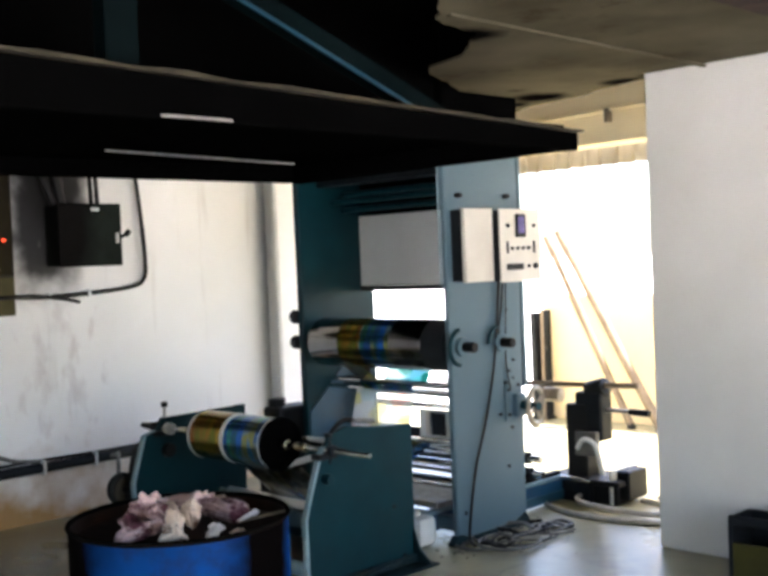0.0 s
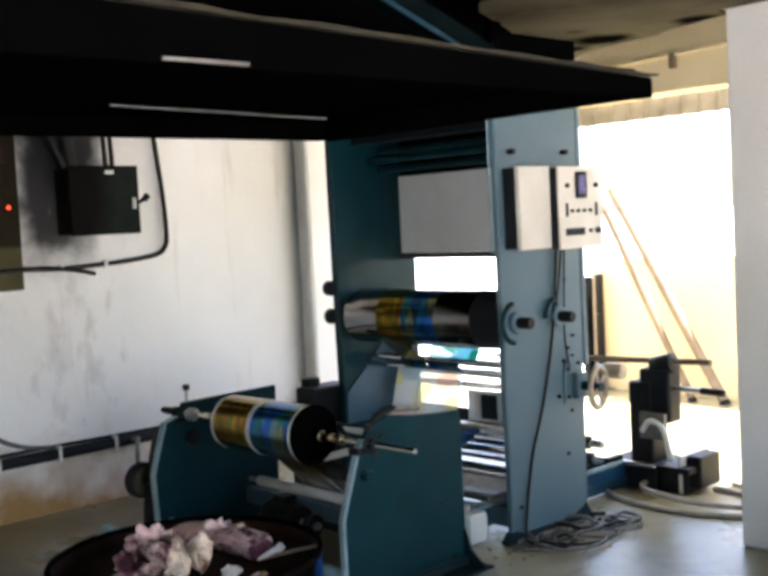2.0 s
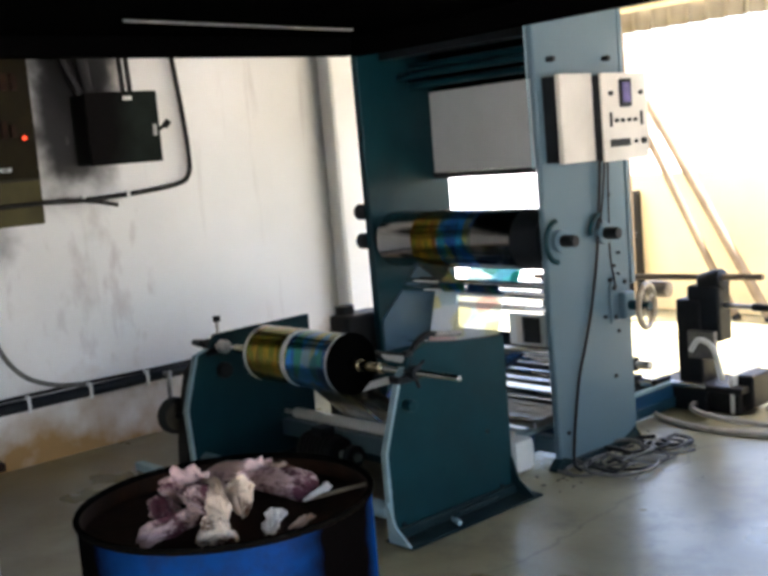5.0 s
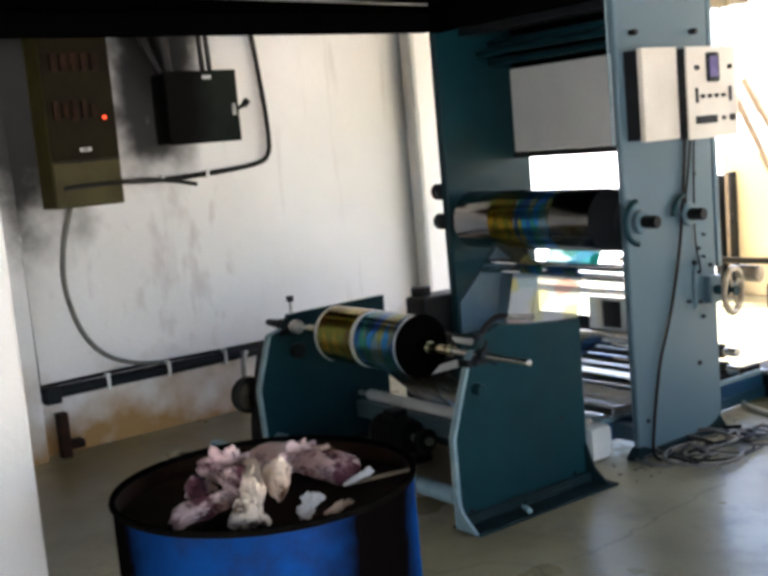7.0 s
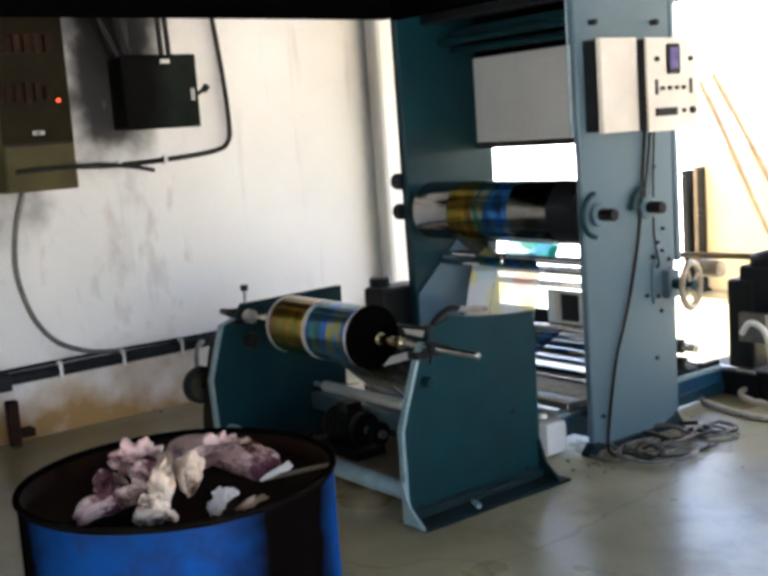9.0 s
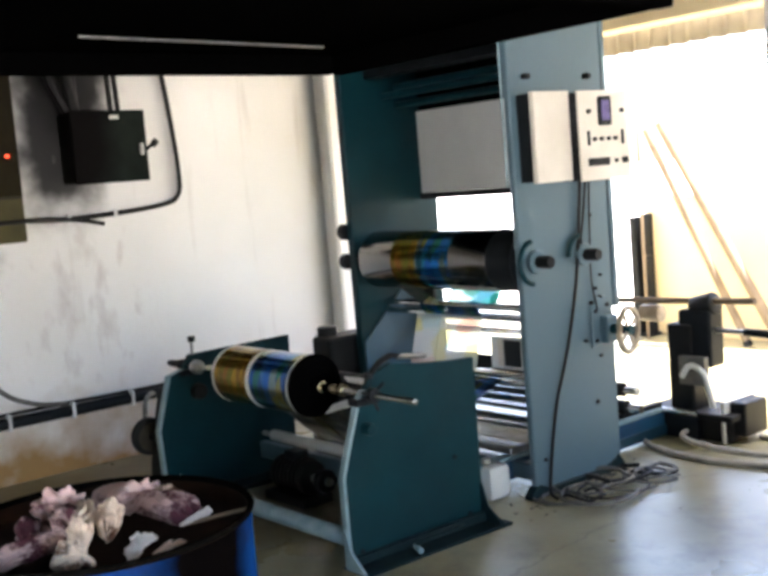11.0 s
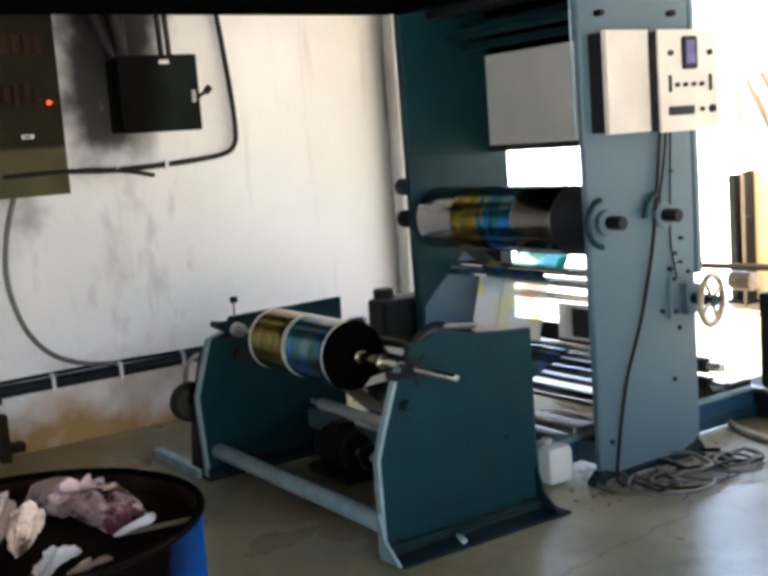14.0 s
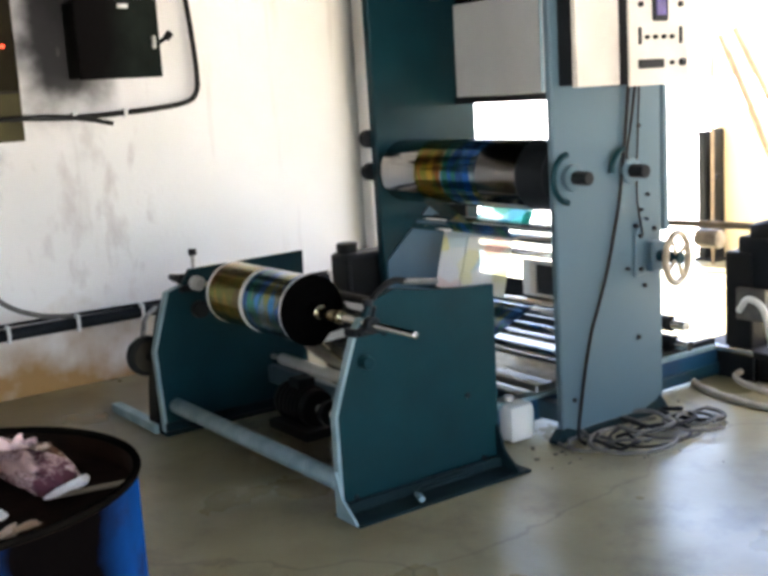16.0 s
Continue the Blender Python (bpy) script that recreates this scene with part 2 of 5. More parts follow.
dark_patch(CEILING, ((2.42, 4.85, 2.34, 0.15), (2.15, 4.95, 2.34, 0.10), (2.95, 4.80, 2.34, 0.10), (3.25, 3.30, 2.34, 0.12)))
# near-black: shade round the overhead platform put into the colour; also the roll's disc
NEARBLACK = material("near_black", (0.002, 0.002, 0.002), (0.0013, 0.0013, 0.0013), rough=0.95, gloss=0.0, scale=2.0)
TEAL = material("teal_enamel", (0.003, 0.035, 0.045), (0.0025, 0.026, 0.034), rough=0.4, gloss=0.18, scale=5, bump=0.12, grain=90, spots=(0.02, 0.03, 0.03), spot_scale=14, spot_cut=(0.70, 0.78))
DARKTEAL = material("grimy_teal", (0.006, 0.022, 0.027), (0.004, 0.014, 0.017), rough=0.6, scale=8, gloss=0.15)
# shaded copy of the teal, for the post and brace above the deck
SHADETEAL = material("shaded_teal", (0.0007, 0.0045, 0.0052), (0.0005, 0.003, 0.0036), rough=0.7, scale=6, gloss=0.06)
SHEENBLUE = material("pale_sheen_blue", (0.055, 0.125, 0.18), (0.035, 0.085, 0.125), rough=0.3, scale=3, bump=0.05)
RAILBLUE = material("rail_blue_enamel", (0.012, 0.075, 0.16), (0.008, 0.05, 0.11), rough=0.35, scale=5)
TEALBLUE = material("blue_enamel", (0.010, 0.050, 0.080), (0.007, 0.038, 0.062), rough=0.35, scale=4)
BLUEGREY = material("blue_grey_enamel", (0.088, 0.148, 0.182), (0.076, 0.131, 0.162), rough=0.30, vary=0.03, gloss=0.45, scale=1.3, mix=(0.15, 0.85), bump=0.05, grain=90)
EDGE = material("pale_edge", (0.30, 0.42, 0.46), (0.18, 0.30, 0.34), rough=0.5, scale=12)
DARKSTEEL = material("dark_steel", (0.010, 0.012, 0.015), (0.006, 0.007, 0.009), rough=0.5, metal=0.0, gloss=0.2, scale=7)
BLACK = material("black_paint", (0.007, 0.007, 0.008), (0.012, 0.012, 0.012), rough=0.5, gloss=0.2, scale=8)
RUBBER = material("cable_rubber", (0.006, 0.0055, 0.0055), (0.013, 0.012, 0.011), rough=0.6, gloss=0.25, scale=20)
PALECABLE = material("pale_hose", (0.52, 0.48, 0.42), (0.36, 0.33, 0.28), rough=0.6, scale=14)
GREYCABLE = material("grey_cable", (0.16, 0.15, 0.13), (0.09, 0.085, 0.08), rough=0.6, scale=18)
IDLER = material("satin_chrome", (0.93, 0.93, 0.92), (0.86, 0.86, 0.85), rough=0.13, metal=1.0, scale=15, bump=0.03)
DARKCHROME = material("print_roller_chrome", (0.25, 0.245, 0.24), (0.20, 0.196, 0.192), rough=0.14, metal=1.0, scale=4, bump=0.02)
CHROME = material("chrome", (0.78, 0.78, 0.77), (0.62, 0.62, 0.62), rough=0.16, metal=1.0, scale=15, bump=0.03)
ALLOY = material("satin_alloy", (0.92, 0.92, 0.90), (0.85, 0.85, 0.83), rough=0.22, metal=0.1, scale=15, bump=0.03)
STEEL = material("bare_steel", (0.50, 0.49, 0.47), (0.34, 0.33, 0.31), rough=0.32, metal=1.0, scale=18, bump=0.05)
BRASS = material("dull_brass", (0.62, 0.55, 0.38), (0.22, 0.18, 0.10), rough=0.22, metal=1.0, scale=18)
WORNRIM = material("worn_tan_casting", (0.50, 0.40, 0.28), (0.26, 0.20, 0.14), rough=0.45, scale=16, bump=0.15)
PANEL = material("pale_grey_panel", (0.76, 0.77, 0.75), (0.68, 0.69, 0.67), rough=0.5, scale=3, bump=0.06)
BOXWHITE = material("cream_box_paint", (0.74, 0.69, 0.61), (0.63, 0.58, 0.50), rough=0.45, scale=5, bump=0.05)
OLIVE = material("olive_cabinet_paint", (0.066, 0.055, 0.010), (0.038, 0.031, 0.006), rough=0.55, gloss=0.3, scale=5, bump=0.1)
OLIVEDARK = material("dark_olive_paint", (0.016, 0.012, 0.003), (0.007, 0.005, 0.002), rough=0.6, scale=5, gloss=0.1)
BOXGREY = material("grey_green_box_paint", (0.012, 0.017, 0.014), (0.008, 0.011, 0.009), rough=0.6, gloss=0.05, scale=6, spots=(0.025, 0.015, 0.011), spot_scale=10, spot_cut=(0.64, 0.72))
# the cover's left part goes to near-black
dark_patch(BOXGREY, ((0.06, -0.15, 0.25, 0.17),))
WHITE = material("white_film_edge", (0.82, 0.84, 0.83), (0.6, 0.62, 0.62), rough=0.35, scale=20)
TIMBER = material("weathered_board", (0.050, 0.040, 0.020), (0.014, 0.011, 0.006), rough=0.8, scale=9, bump=0.5, grain=60)
POLE = material("grey_timber_pole", (0.24, 0.18, 0.12), (0.15, 0.11, 0.075), rough=0.8, scale=7)
DRUMBLUE = material("blue_drum_paint", (0.005, 0.055, 0.23), (0.004, 0.030, 0.12), rough=0.75, scale=4, bump=0.15, grain=40, spots=(0.020, 0.010, 0.006), spot_scale=3.0, spot_cut=(0.50, 0.70), gloss=0.0)
dark_patch(DRUMBLUE, ((0.27, 0.08, 0.70, 0.12), (-0.12, -0.27, 0.70, 0.20)))
GRIME = material("caked_grime", (0.006, 0.005, 0.004), (0.003, 0.003, 0.003), rough=0.8, gloss=0.0, scale=14, bump=0.3, spots=(0.05, 0.05, 0.05), spot_scale=18, spot_cut=(0.66, 0.74))
RUST = material("rusty_steel", (0.032, 0.013, 0.007), (0.010, 0.006, 0.004), rough=0.8, gloss=0.15, scale=10, bump=0.4)
RAG = material("pink_rag", (0.84, 0.64, 0.61), (0.50, 0.31, 0.31), rough=0.9, scale=7, bump=0.3, grain=160, spots=(0.10, 0.025, 0.04), spot_scale=9, spot_cut=(0.48, 0.56))
RAGPALE = material("cream_rag", (0.92, 0.78, 0.66), (0.66, 0.46, 0.34), rough=0.9, scale=7, bump=0.3, grain=160, spots=(0.12, 0.05, 0.025), spot_scale=10, spot_cut=(0.50, 0.58))
RAGWHITE = material("white_rag", (0.92, 0.89, 0.87), (0.75, 0.68, 0.64), rough=0.9, scale=8, bump=0.3, grain=160)
SHEETMETAL = material("corrugated_sheet", (0.46, 0.43, 0.37), (0.34, 0.31, 0.26), rough=0.6, scale=6)
DISPLAY = material("violet_meter_window", (0.16, 0.13, 0.35), (0.10, 0.08, 0.22), rough=0.2, scale=30)
def let_light_through(m, share):
    """Thin film: part of the light passes through it."""
    n, l = m.node_tree.nodes, m.node_tree.links
    bsdf, out = n["Principled BSDF"], n["Material Output"]
    tr, mx = n.new("ShaderNodeBsdfTranslucent"), n.new("ShaderNodeMixShader")
    l.new(bsdf.inputs["Base Color"].links[0].from_socket, tr.inputs["Color"])
    mx.inputs[0].default_value = share
    l.new(bsdf.outputs[0], mx.inputs[1])
    l.new(tr.outputs[0], mx.inputs[2])
    l.new(mx.outputs[0], out.inputs["Surface"])


def see_through(m, share):
    """Clear film: one sees through the ink as through stained glass."""
    n, l = m.node_tree.nodes, m.node_tree.links
    out = n["Material Output"]
    tr, mx = n.new("ShaderNodeBsdfTransparent"), n.new("ShaderNodeMixShader")
    l.new(n["Principled BSDF"].inputs["Base Color"].links[0].from_socket, tr.inputs["Color"])
    mx.inputs[0].default_value = share
    l.new(out.inputs["Surface"].links[0].from_socket, mx.inputs[1])
    l.new(tr.outputs[0], mx.inputs[2])
    l.new(mx.outputs[0], out.inputs["Surface"])


INKOLIVE = printed("olive_print", [(0.26, 0.15, 0.006), (0.05, 0.03, 0.005), (0.36, 0.24, 0.008), (0.20, 0.06, 0.008), (0.12, 0.14, 0.006)], 14, stretch=(3.0, 0.8, 0.8))
INKBLUE = printed("blue_print", [(0.003, 0.12, 0.48), (0.005, 0.02, 0.10), (0.01, 0.24, 0.14), (0.002, 0.17, 0.55), (0.30, 0.28, 0.008), (0.004, 0.06, 0.24)], 11, stretch=(2.6, 0.8, 0.8))
INKMIX = printed("mixed_print", [(0.16, 0.11, 0.01), (0.55, 0.55, 0.50), (0.05, 0.10, 0.20), (0.22, 0.17, 0.02), (0.10, 0.03, 0.01)], 12, stretch=(1.6, 1, 1))
INKPALE = printed("pale_print", [(0.95, 0.97, 0.97), (0.93, 0.96, 0.97), (0.94, 0.90, 0.55), (0.96, 0.97, 0.96), (0.95, 0.96, 0.97), (0.50, 0.78, 0.92), (0.95, 0.95, 0.95), (0.93, 0.72, 0.66), (0.95, 0.96, 0.96)], 11, rough=0.3, stretch=(0.8, 1, 1.2))
INKPALE.node_tree.nodes["Principled BSDF"].inputs["Metallic"].default_value = 0.0
let_light_through(INKPALE, 0.3)
see_through(INKPALE, 0.5)
INKCYAN = printed("cyan_print", [(0.10, 0.55, 0.58), (0.80, 0.93, 0.93), (0.03, 0.30, 0.24), (0.05, 0.36, 0.55), (0.75, 0.90, 0.88), (0.06, 0.42, 0.34)], 13, rough=0.3, stretch=(1.0, 1, 1))
INKCYAN.node_tree.nodes["Principled BSDF"].inputs["Metallic"].default_value = 0.0
let_light_through(INKCYAN, 0.3)
see_through(INKCYAN, 0.38)
LEDRED = bpy.data.materials.new("red_lamp_glow")
LEDRED.use_nodes = True
LEDRED.node_tree.nodes["Principled BSDF"].inputs["Base Color"].default_value = (0.4, 0.02, 0.01, 1)
LEDRED.node_tree.nodes["Principled BSDF"].inputs["Emission Color"].default_value = (1.0, 0.07, 0.02, 1)
LEDRED.node_tree.nodes["Principled BSDF"].inputs["Emission Strength"].default_value = 0.3

# ---- builders ----
ORIGIN = {}


def thing(name, at, label, category, group="", kind=""):
    """An Empty at its base that parents a thing's parts."""
    ob = tagged(new(name), label, category, group, kind)
    ob.location = at
    ORIGIN[ob.name] = Vector(at)
    return ob


def part(name, bm, mat, parent=None, label="", at=None, smooth=None):
    """Links a bmesh, drawn in world metres, as one mesh under a thing or part. at: an origin of its own, for parts that turn."""
    base = ORIGIN[parent.name] if parent else Vector((0, 0, 0))
    own = Vector(at) if at else base
    bmesh.ops.translate(bm, verts=bm.verts, vec=-own)
    bmesh.ops.recalc_face_normals(bm, faces=bm.faces)
    me = bpy.data.meshes.new(name)
    bm.to_mesh(me)
    bm.free()
    me.materials.append(mat)
    if smooth:
        for p in me.polygons:
            p.use_smooth = True
        me.set_sharp_from_angle(angle=radians(smooth))
    ob = new(name, me)
    if parent:
        ob.parent = parent
        ob.location = own - base
    if label:
        ob["label"] = label
    ORIGIN[ob.name] = own
    return ob


def box(x0, x1, y0, y1, z0, z1, bevel=0.0, bm=None):
    bm = bm or bmesh.new()
    vs = bmesh.ops.create_cube(bm, size=1)["verts"]
    bmesh.ops.transform(bm, verts=vs, matrix=Matrix.Translation(((x0 + x1) / 2, (y0 + y1) / 2, (z0 + z1) / 2)) @ Matrix.Diagonal((x1 - x0, y1 - y0, z1 - z0, 1)))
    if bevel:
        es = list({e for v in vs for e in v.link_edges})
        bmesh.ops.bevel(bm, geom=es, offset=bevel, segments=2, affect="EDGES", profile=0.5)
    return bm


def rod(a, b, r, r2=None, seg=24, bm=None, bevel=0.0):
    """A round bar from a to b."""
    bm = bm or bmesh.new()
    a, b = Vector(a), Vector(b)
    d = b - a
    m = Matrix.Translation((a + b) / 2) @ d.to_track_quat("Z", "Y").to_matrix().to_4x4()
    out = bmesh.ops.create_cone(bm, cap_ends=True, segments=seg, radius1=r, radius2=r if r2 is None else r2, depth=d.length, matrix=m)
    if bevel:
        rim = [e for v in out["verts"] for e in v.link_edges if len(e.link_faces) == 2 and any(len(f.verts) > 4 for f in e.link_faces)]
        bmesh.ops.bevel(bm, geom=list(set(rim)), offset=bevel, segments=2, affect="EDGES", profile=0.5)
    return bm


def plate(profile, x0, x1, bevel=0.003):
    """A plate cut to a (y, z) outline, between two x."""
    bm = bmesh.new()
    vs = [bm.verts.new((x0, y, z)) for y, z in profile]
    f = bm.faces.new(vs)
    ext = bmesh.ops.extrude_face_region(bm, geom=[f])
    bmesh.ops.translate(bm, verts=[v for v in ext["geom"] if isinstance(v, bmesh.types.BMVert)], vec=(x1 - x0, 0, 0))
    bmesh.ops.recalc_face_normals(bm, faces=bm.faces)
    if bevel:
        bmesh.ops.bevel(bm, geom=list(bm.edges), offset=bevel, segments=1, affect="EDGES")
    return bm


def hose(points, r, seg=8, steps=8, bm=None):
    """A round cable along a smooth line through the points."""
    bm = bm or bmesh.new()
    P = [Vector(p) for p in points]
    P = [P[0] * 2 - P[1]] + P + [P[-1] * 2 - P[-2]]
    line = []
    for i in range(1, len(P) - 2):
        for k in range(steps):
            t = k / steps
            line.append(0.5 * (2 * P[i] + (P[i + 1] - P[i - 1]) * t + (2 * P[i - 1] - 5 * P[i] + 4 * P[i + 1] - P[i + 2]) * t * t + (3 * P[i] - P[i - 1] - 3 * P[i + 1] + P[i + 2]) * t ** 3))
    line.append(P[-2])
    rings, up = [], Vector((0.3, 0.2, 0.93)).normalized()
    for i, c in enumerate(line):
        d = (line[min(i + 1, len(line) - 1)] - line[max(i - 1, 0)]).normalized()
        u = d.cross(up)
        u = u.normalized() if u.length > 1e-3 else d.orthogonal().normalized()
        w = d.cross(u)
        rings.append([bm.verts.new(c + r * (math.cos(a) * u + math.sin(a) * w)) for a in (2 * math.pi * k / seg for k in range(seg))])
    for p, q in zip(rings, rings[1:]):
        for k in range(seg):
            bm.faces.new((p[k], p[(k + 1) % seg], q[(k + 1) % seg], q[k]))
    bm.faces.new(rings[0])
    bm.faces.new(rings[-1])
    return bm


def ring(centre, axis, R, r, seg=32, sub=8, bm=None):
    """A round rim (torus) about an axis."""
    bm = bm or bmesh.new()
    q = Vector(axis).to_track_quat("Z", "Y").to_matrix()
    c = Vector(centre)
    rows = []
    for i in range(seg):
        a = 2 * math.pi * i / seg
        o = Vector((math.cos(a), math.sin(a), 0))
        rows.append([bm.verts.new(c + q @ (o * (R + r * math.cos(b)) + Vector((0, 0, r * math.sin(b))))) for b in (2 * math.pi * k / sub for k in range(sub))])
    for i in range(seg):
        p, n = rows[i], rows[(i + 1) % seg]
        for k in range(sub):
            bm.faces.new((p[k], p[(k + 1) % sub], n[(k + 1) % sub], n[k]))
    return bm


def setting(name, bm, mat, label, category, smooth=None):
    return tagged(part(name, bm, mat, None, smooth=smooth), label, category, kind="structure")


# ---- the room ----
F = 0.065  # the floor level
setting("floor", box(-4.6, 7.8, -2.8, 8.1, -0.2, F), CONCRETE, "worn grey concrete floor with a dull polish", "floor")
setting("ground", box(-600, 600, -600, 600, -0.45, -0.21), GROUND, "pale sunlit ground outside the open bay", "ground")
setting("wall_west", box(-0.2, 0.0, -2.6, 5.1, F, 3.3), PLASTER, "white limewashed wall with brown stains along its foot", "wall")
setting("end_pilaster", box(0.0, 0.12, 4.88, 5.1, F, 3.296, 0.03), PLASTER, "white limewashed pilaster at the end of the wall", "pilaster")
setting("pilaster", box(0.0, 0.10, 1.0, 2.44, F, 3.296, 0.004), PLASTER, "white plastered pilaster at the wall's end", "pilaster")
bm = box(-0.2, 4.2, -2.8, -2.6, F, 3.3)
box(7.4, 7.8, -2.8, -2.6, F, 3.3, bm=bm)
box(4.2, 7.4, -2.8, -2.6, 2.05, 3.3, bm=bm)
setting("wall_south", bm, PILLAR, "plastered wall with a wide doorway", "wall")
bm = box(7.6, 7.8, -2.6, 0.8, F, 3.3)
box(7.6, 7.8, 4.2, 5.0, F, 3.3, bm=bm)
box(7.6, 7.8, 0.8, 4.2, 2.15, 3.3, bm=bm)
setting("wall_east", bm, PILLAR, "plastered wall with a wide open doorway", "wall")
setting("pillar", box(3.13, 7.6, 4.72, 5.0, F, 3.3, 0.012), PILLAR, "pale painted pillar wall with chipped foot", "pillar")
setting("wall_return", box(3.13, 3.35, 5.0, 6.3, F, 3.3), PILLAR, "plain plastered return wall", "wall")
setting("wall_far_west", box(-4.8, -4.6, 5.1, 6.3, F, 3.3), PILLAR, "plain plastered wall", "wall")
setting("wall_behind", box(-4.6, -0.2, 4.9, 5.1, F, 3.3), PILLAR, "plain plastered wall", "wall")
setting("lintel", box(-4.6, 3.13, 6.1, 6.3, 2.20, 3.3, 0.01), CREAM, "cream rendered lintel over the open bay", "lintel")
setting("wall_stub", box(2.0, 3.05, 1.28, 1.45, F, 1.95, 0.006), PILLAR, "pale plastered wall end beside the drum", "wall")
setting("parapet", box(0.12, 6.0, 7.9, 8.1, F, 1.15, 0.01), CREAM, "cream rendered parapet outside the bay", "parapet")
# ceiling coloured near-black for the dark space above the platform
setting("ceiling", box(-4.8, 7.8, -2.8, 6.3, 3.3, 3.5), NEARBLACK, "near-black concrete ceiling", "ceiling")


def ceiling_board():
    """A low false ceiling with a torn edge."""
    rnd = random.Random(5)
    edge = [(1.80, 5.20), (1.98, 4.85), (2.25, 4.40), (2.50, 4.02), (2.72, 3.68), (3.05, 3.42), (3.28, 3.26), (3.38, 3.02), (3.62, 2.72), (3.95, 2.30), (4.40, 1.80), (5.0, 1.2), (6.0, 0.4), (7.6, -0.8)]
    fine = []
    for (x0, y0), (x1, y1) in zip(edge, edge[1:]):
        for k in range(5):
            t = k / 5
            fine.append((x0 + (x1 - x0) * t + rnd.uniform(-0.012, 0.012) + 0.10 * noise.noise(Vector(((x0 + (x1 - x0) * t) * 4.3, 0.7, 1))), y0 + (y1 - y0) * t + rnd.uniform(-0.012, 0.012) + 0.14 * noise.noise(Vector((3.3, (y0 + (y1 - y0) * t) * 3.1, 4)))))
    far = [(7.6, 4.7)] + [(7.6 - 4.55 * k / 4, 4.70) for k in range(1, 5)] + [(3.10, 4.71), (3.09, 4.84)] + [(3.05 - 1.22 * k / 14, 4.84 + 0.40 * k / 14 + rnd.uniform(-0.03, 0.03)) for k in range(14)]
    bm = bmesh.new()
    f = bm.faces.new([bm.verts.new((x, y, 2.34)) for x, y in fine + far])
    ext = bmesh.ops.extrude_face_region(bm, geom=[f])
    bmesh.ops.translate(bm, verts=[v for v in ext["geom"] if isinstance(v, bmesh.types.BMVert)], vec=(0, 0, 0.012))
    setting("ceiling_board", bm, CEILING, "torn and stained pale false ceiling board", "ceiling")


ceiling_board()
setting("ceiling_beam", box(4.24, 4.55, 2.9, 4.71, 2.27, 2.336, 0.006), RUST, "dark brown beam under the false ceiling", "beam")
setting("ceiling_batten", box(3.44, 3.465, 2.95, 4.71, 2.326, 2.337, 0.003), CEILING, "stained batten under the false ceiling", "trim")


def valance():
    """A strip of corrugated sheet hanging under the lintel."""
    bm = bmesh.new()
    n = 8 * 60
    prev = None
    for i in range(n + 1):
        x = -4.5 + 7.5 * i / n
        y = 6.33 + 0.028 * math.sin(2 * math.pi * i / 8)
        row = [bm.verts.new((x, y, 2.08)), bm.verts.new((x, y, 2.26)), bm.verts.new((x, y + 0.004, 2.26)), bm.verts.new((x, y + 0.004, 2.08))]
        if prev:
            for a in range(4):
                bm.faces.new((prev[a], prev[(a + 1) % 4], row[(a + 1) % 4], row[a]))
        prev = row
    setting("valance", bm, SHEETMETAL, "corrugated sheet strip hanging below the lintel", "roof sheet", smooth=40)


valance()


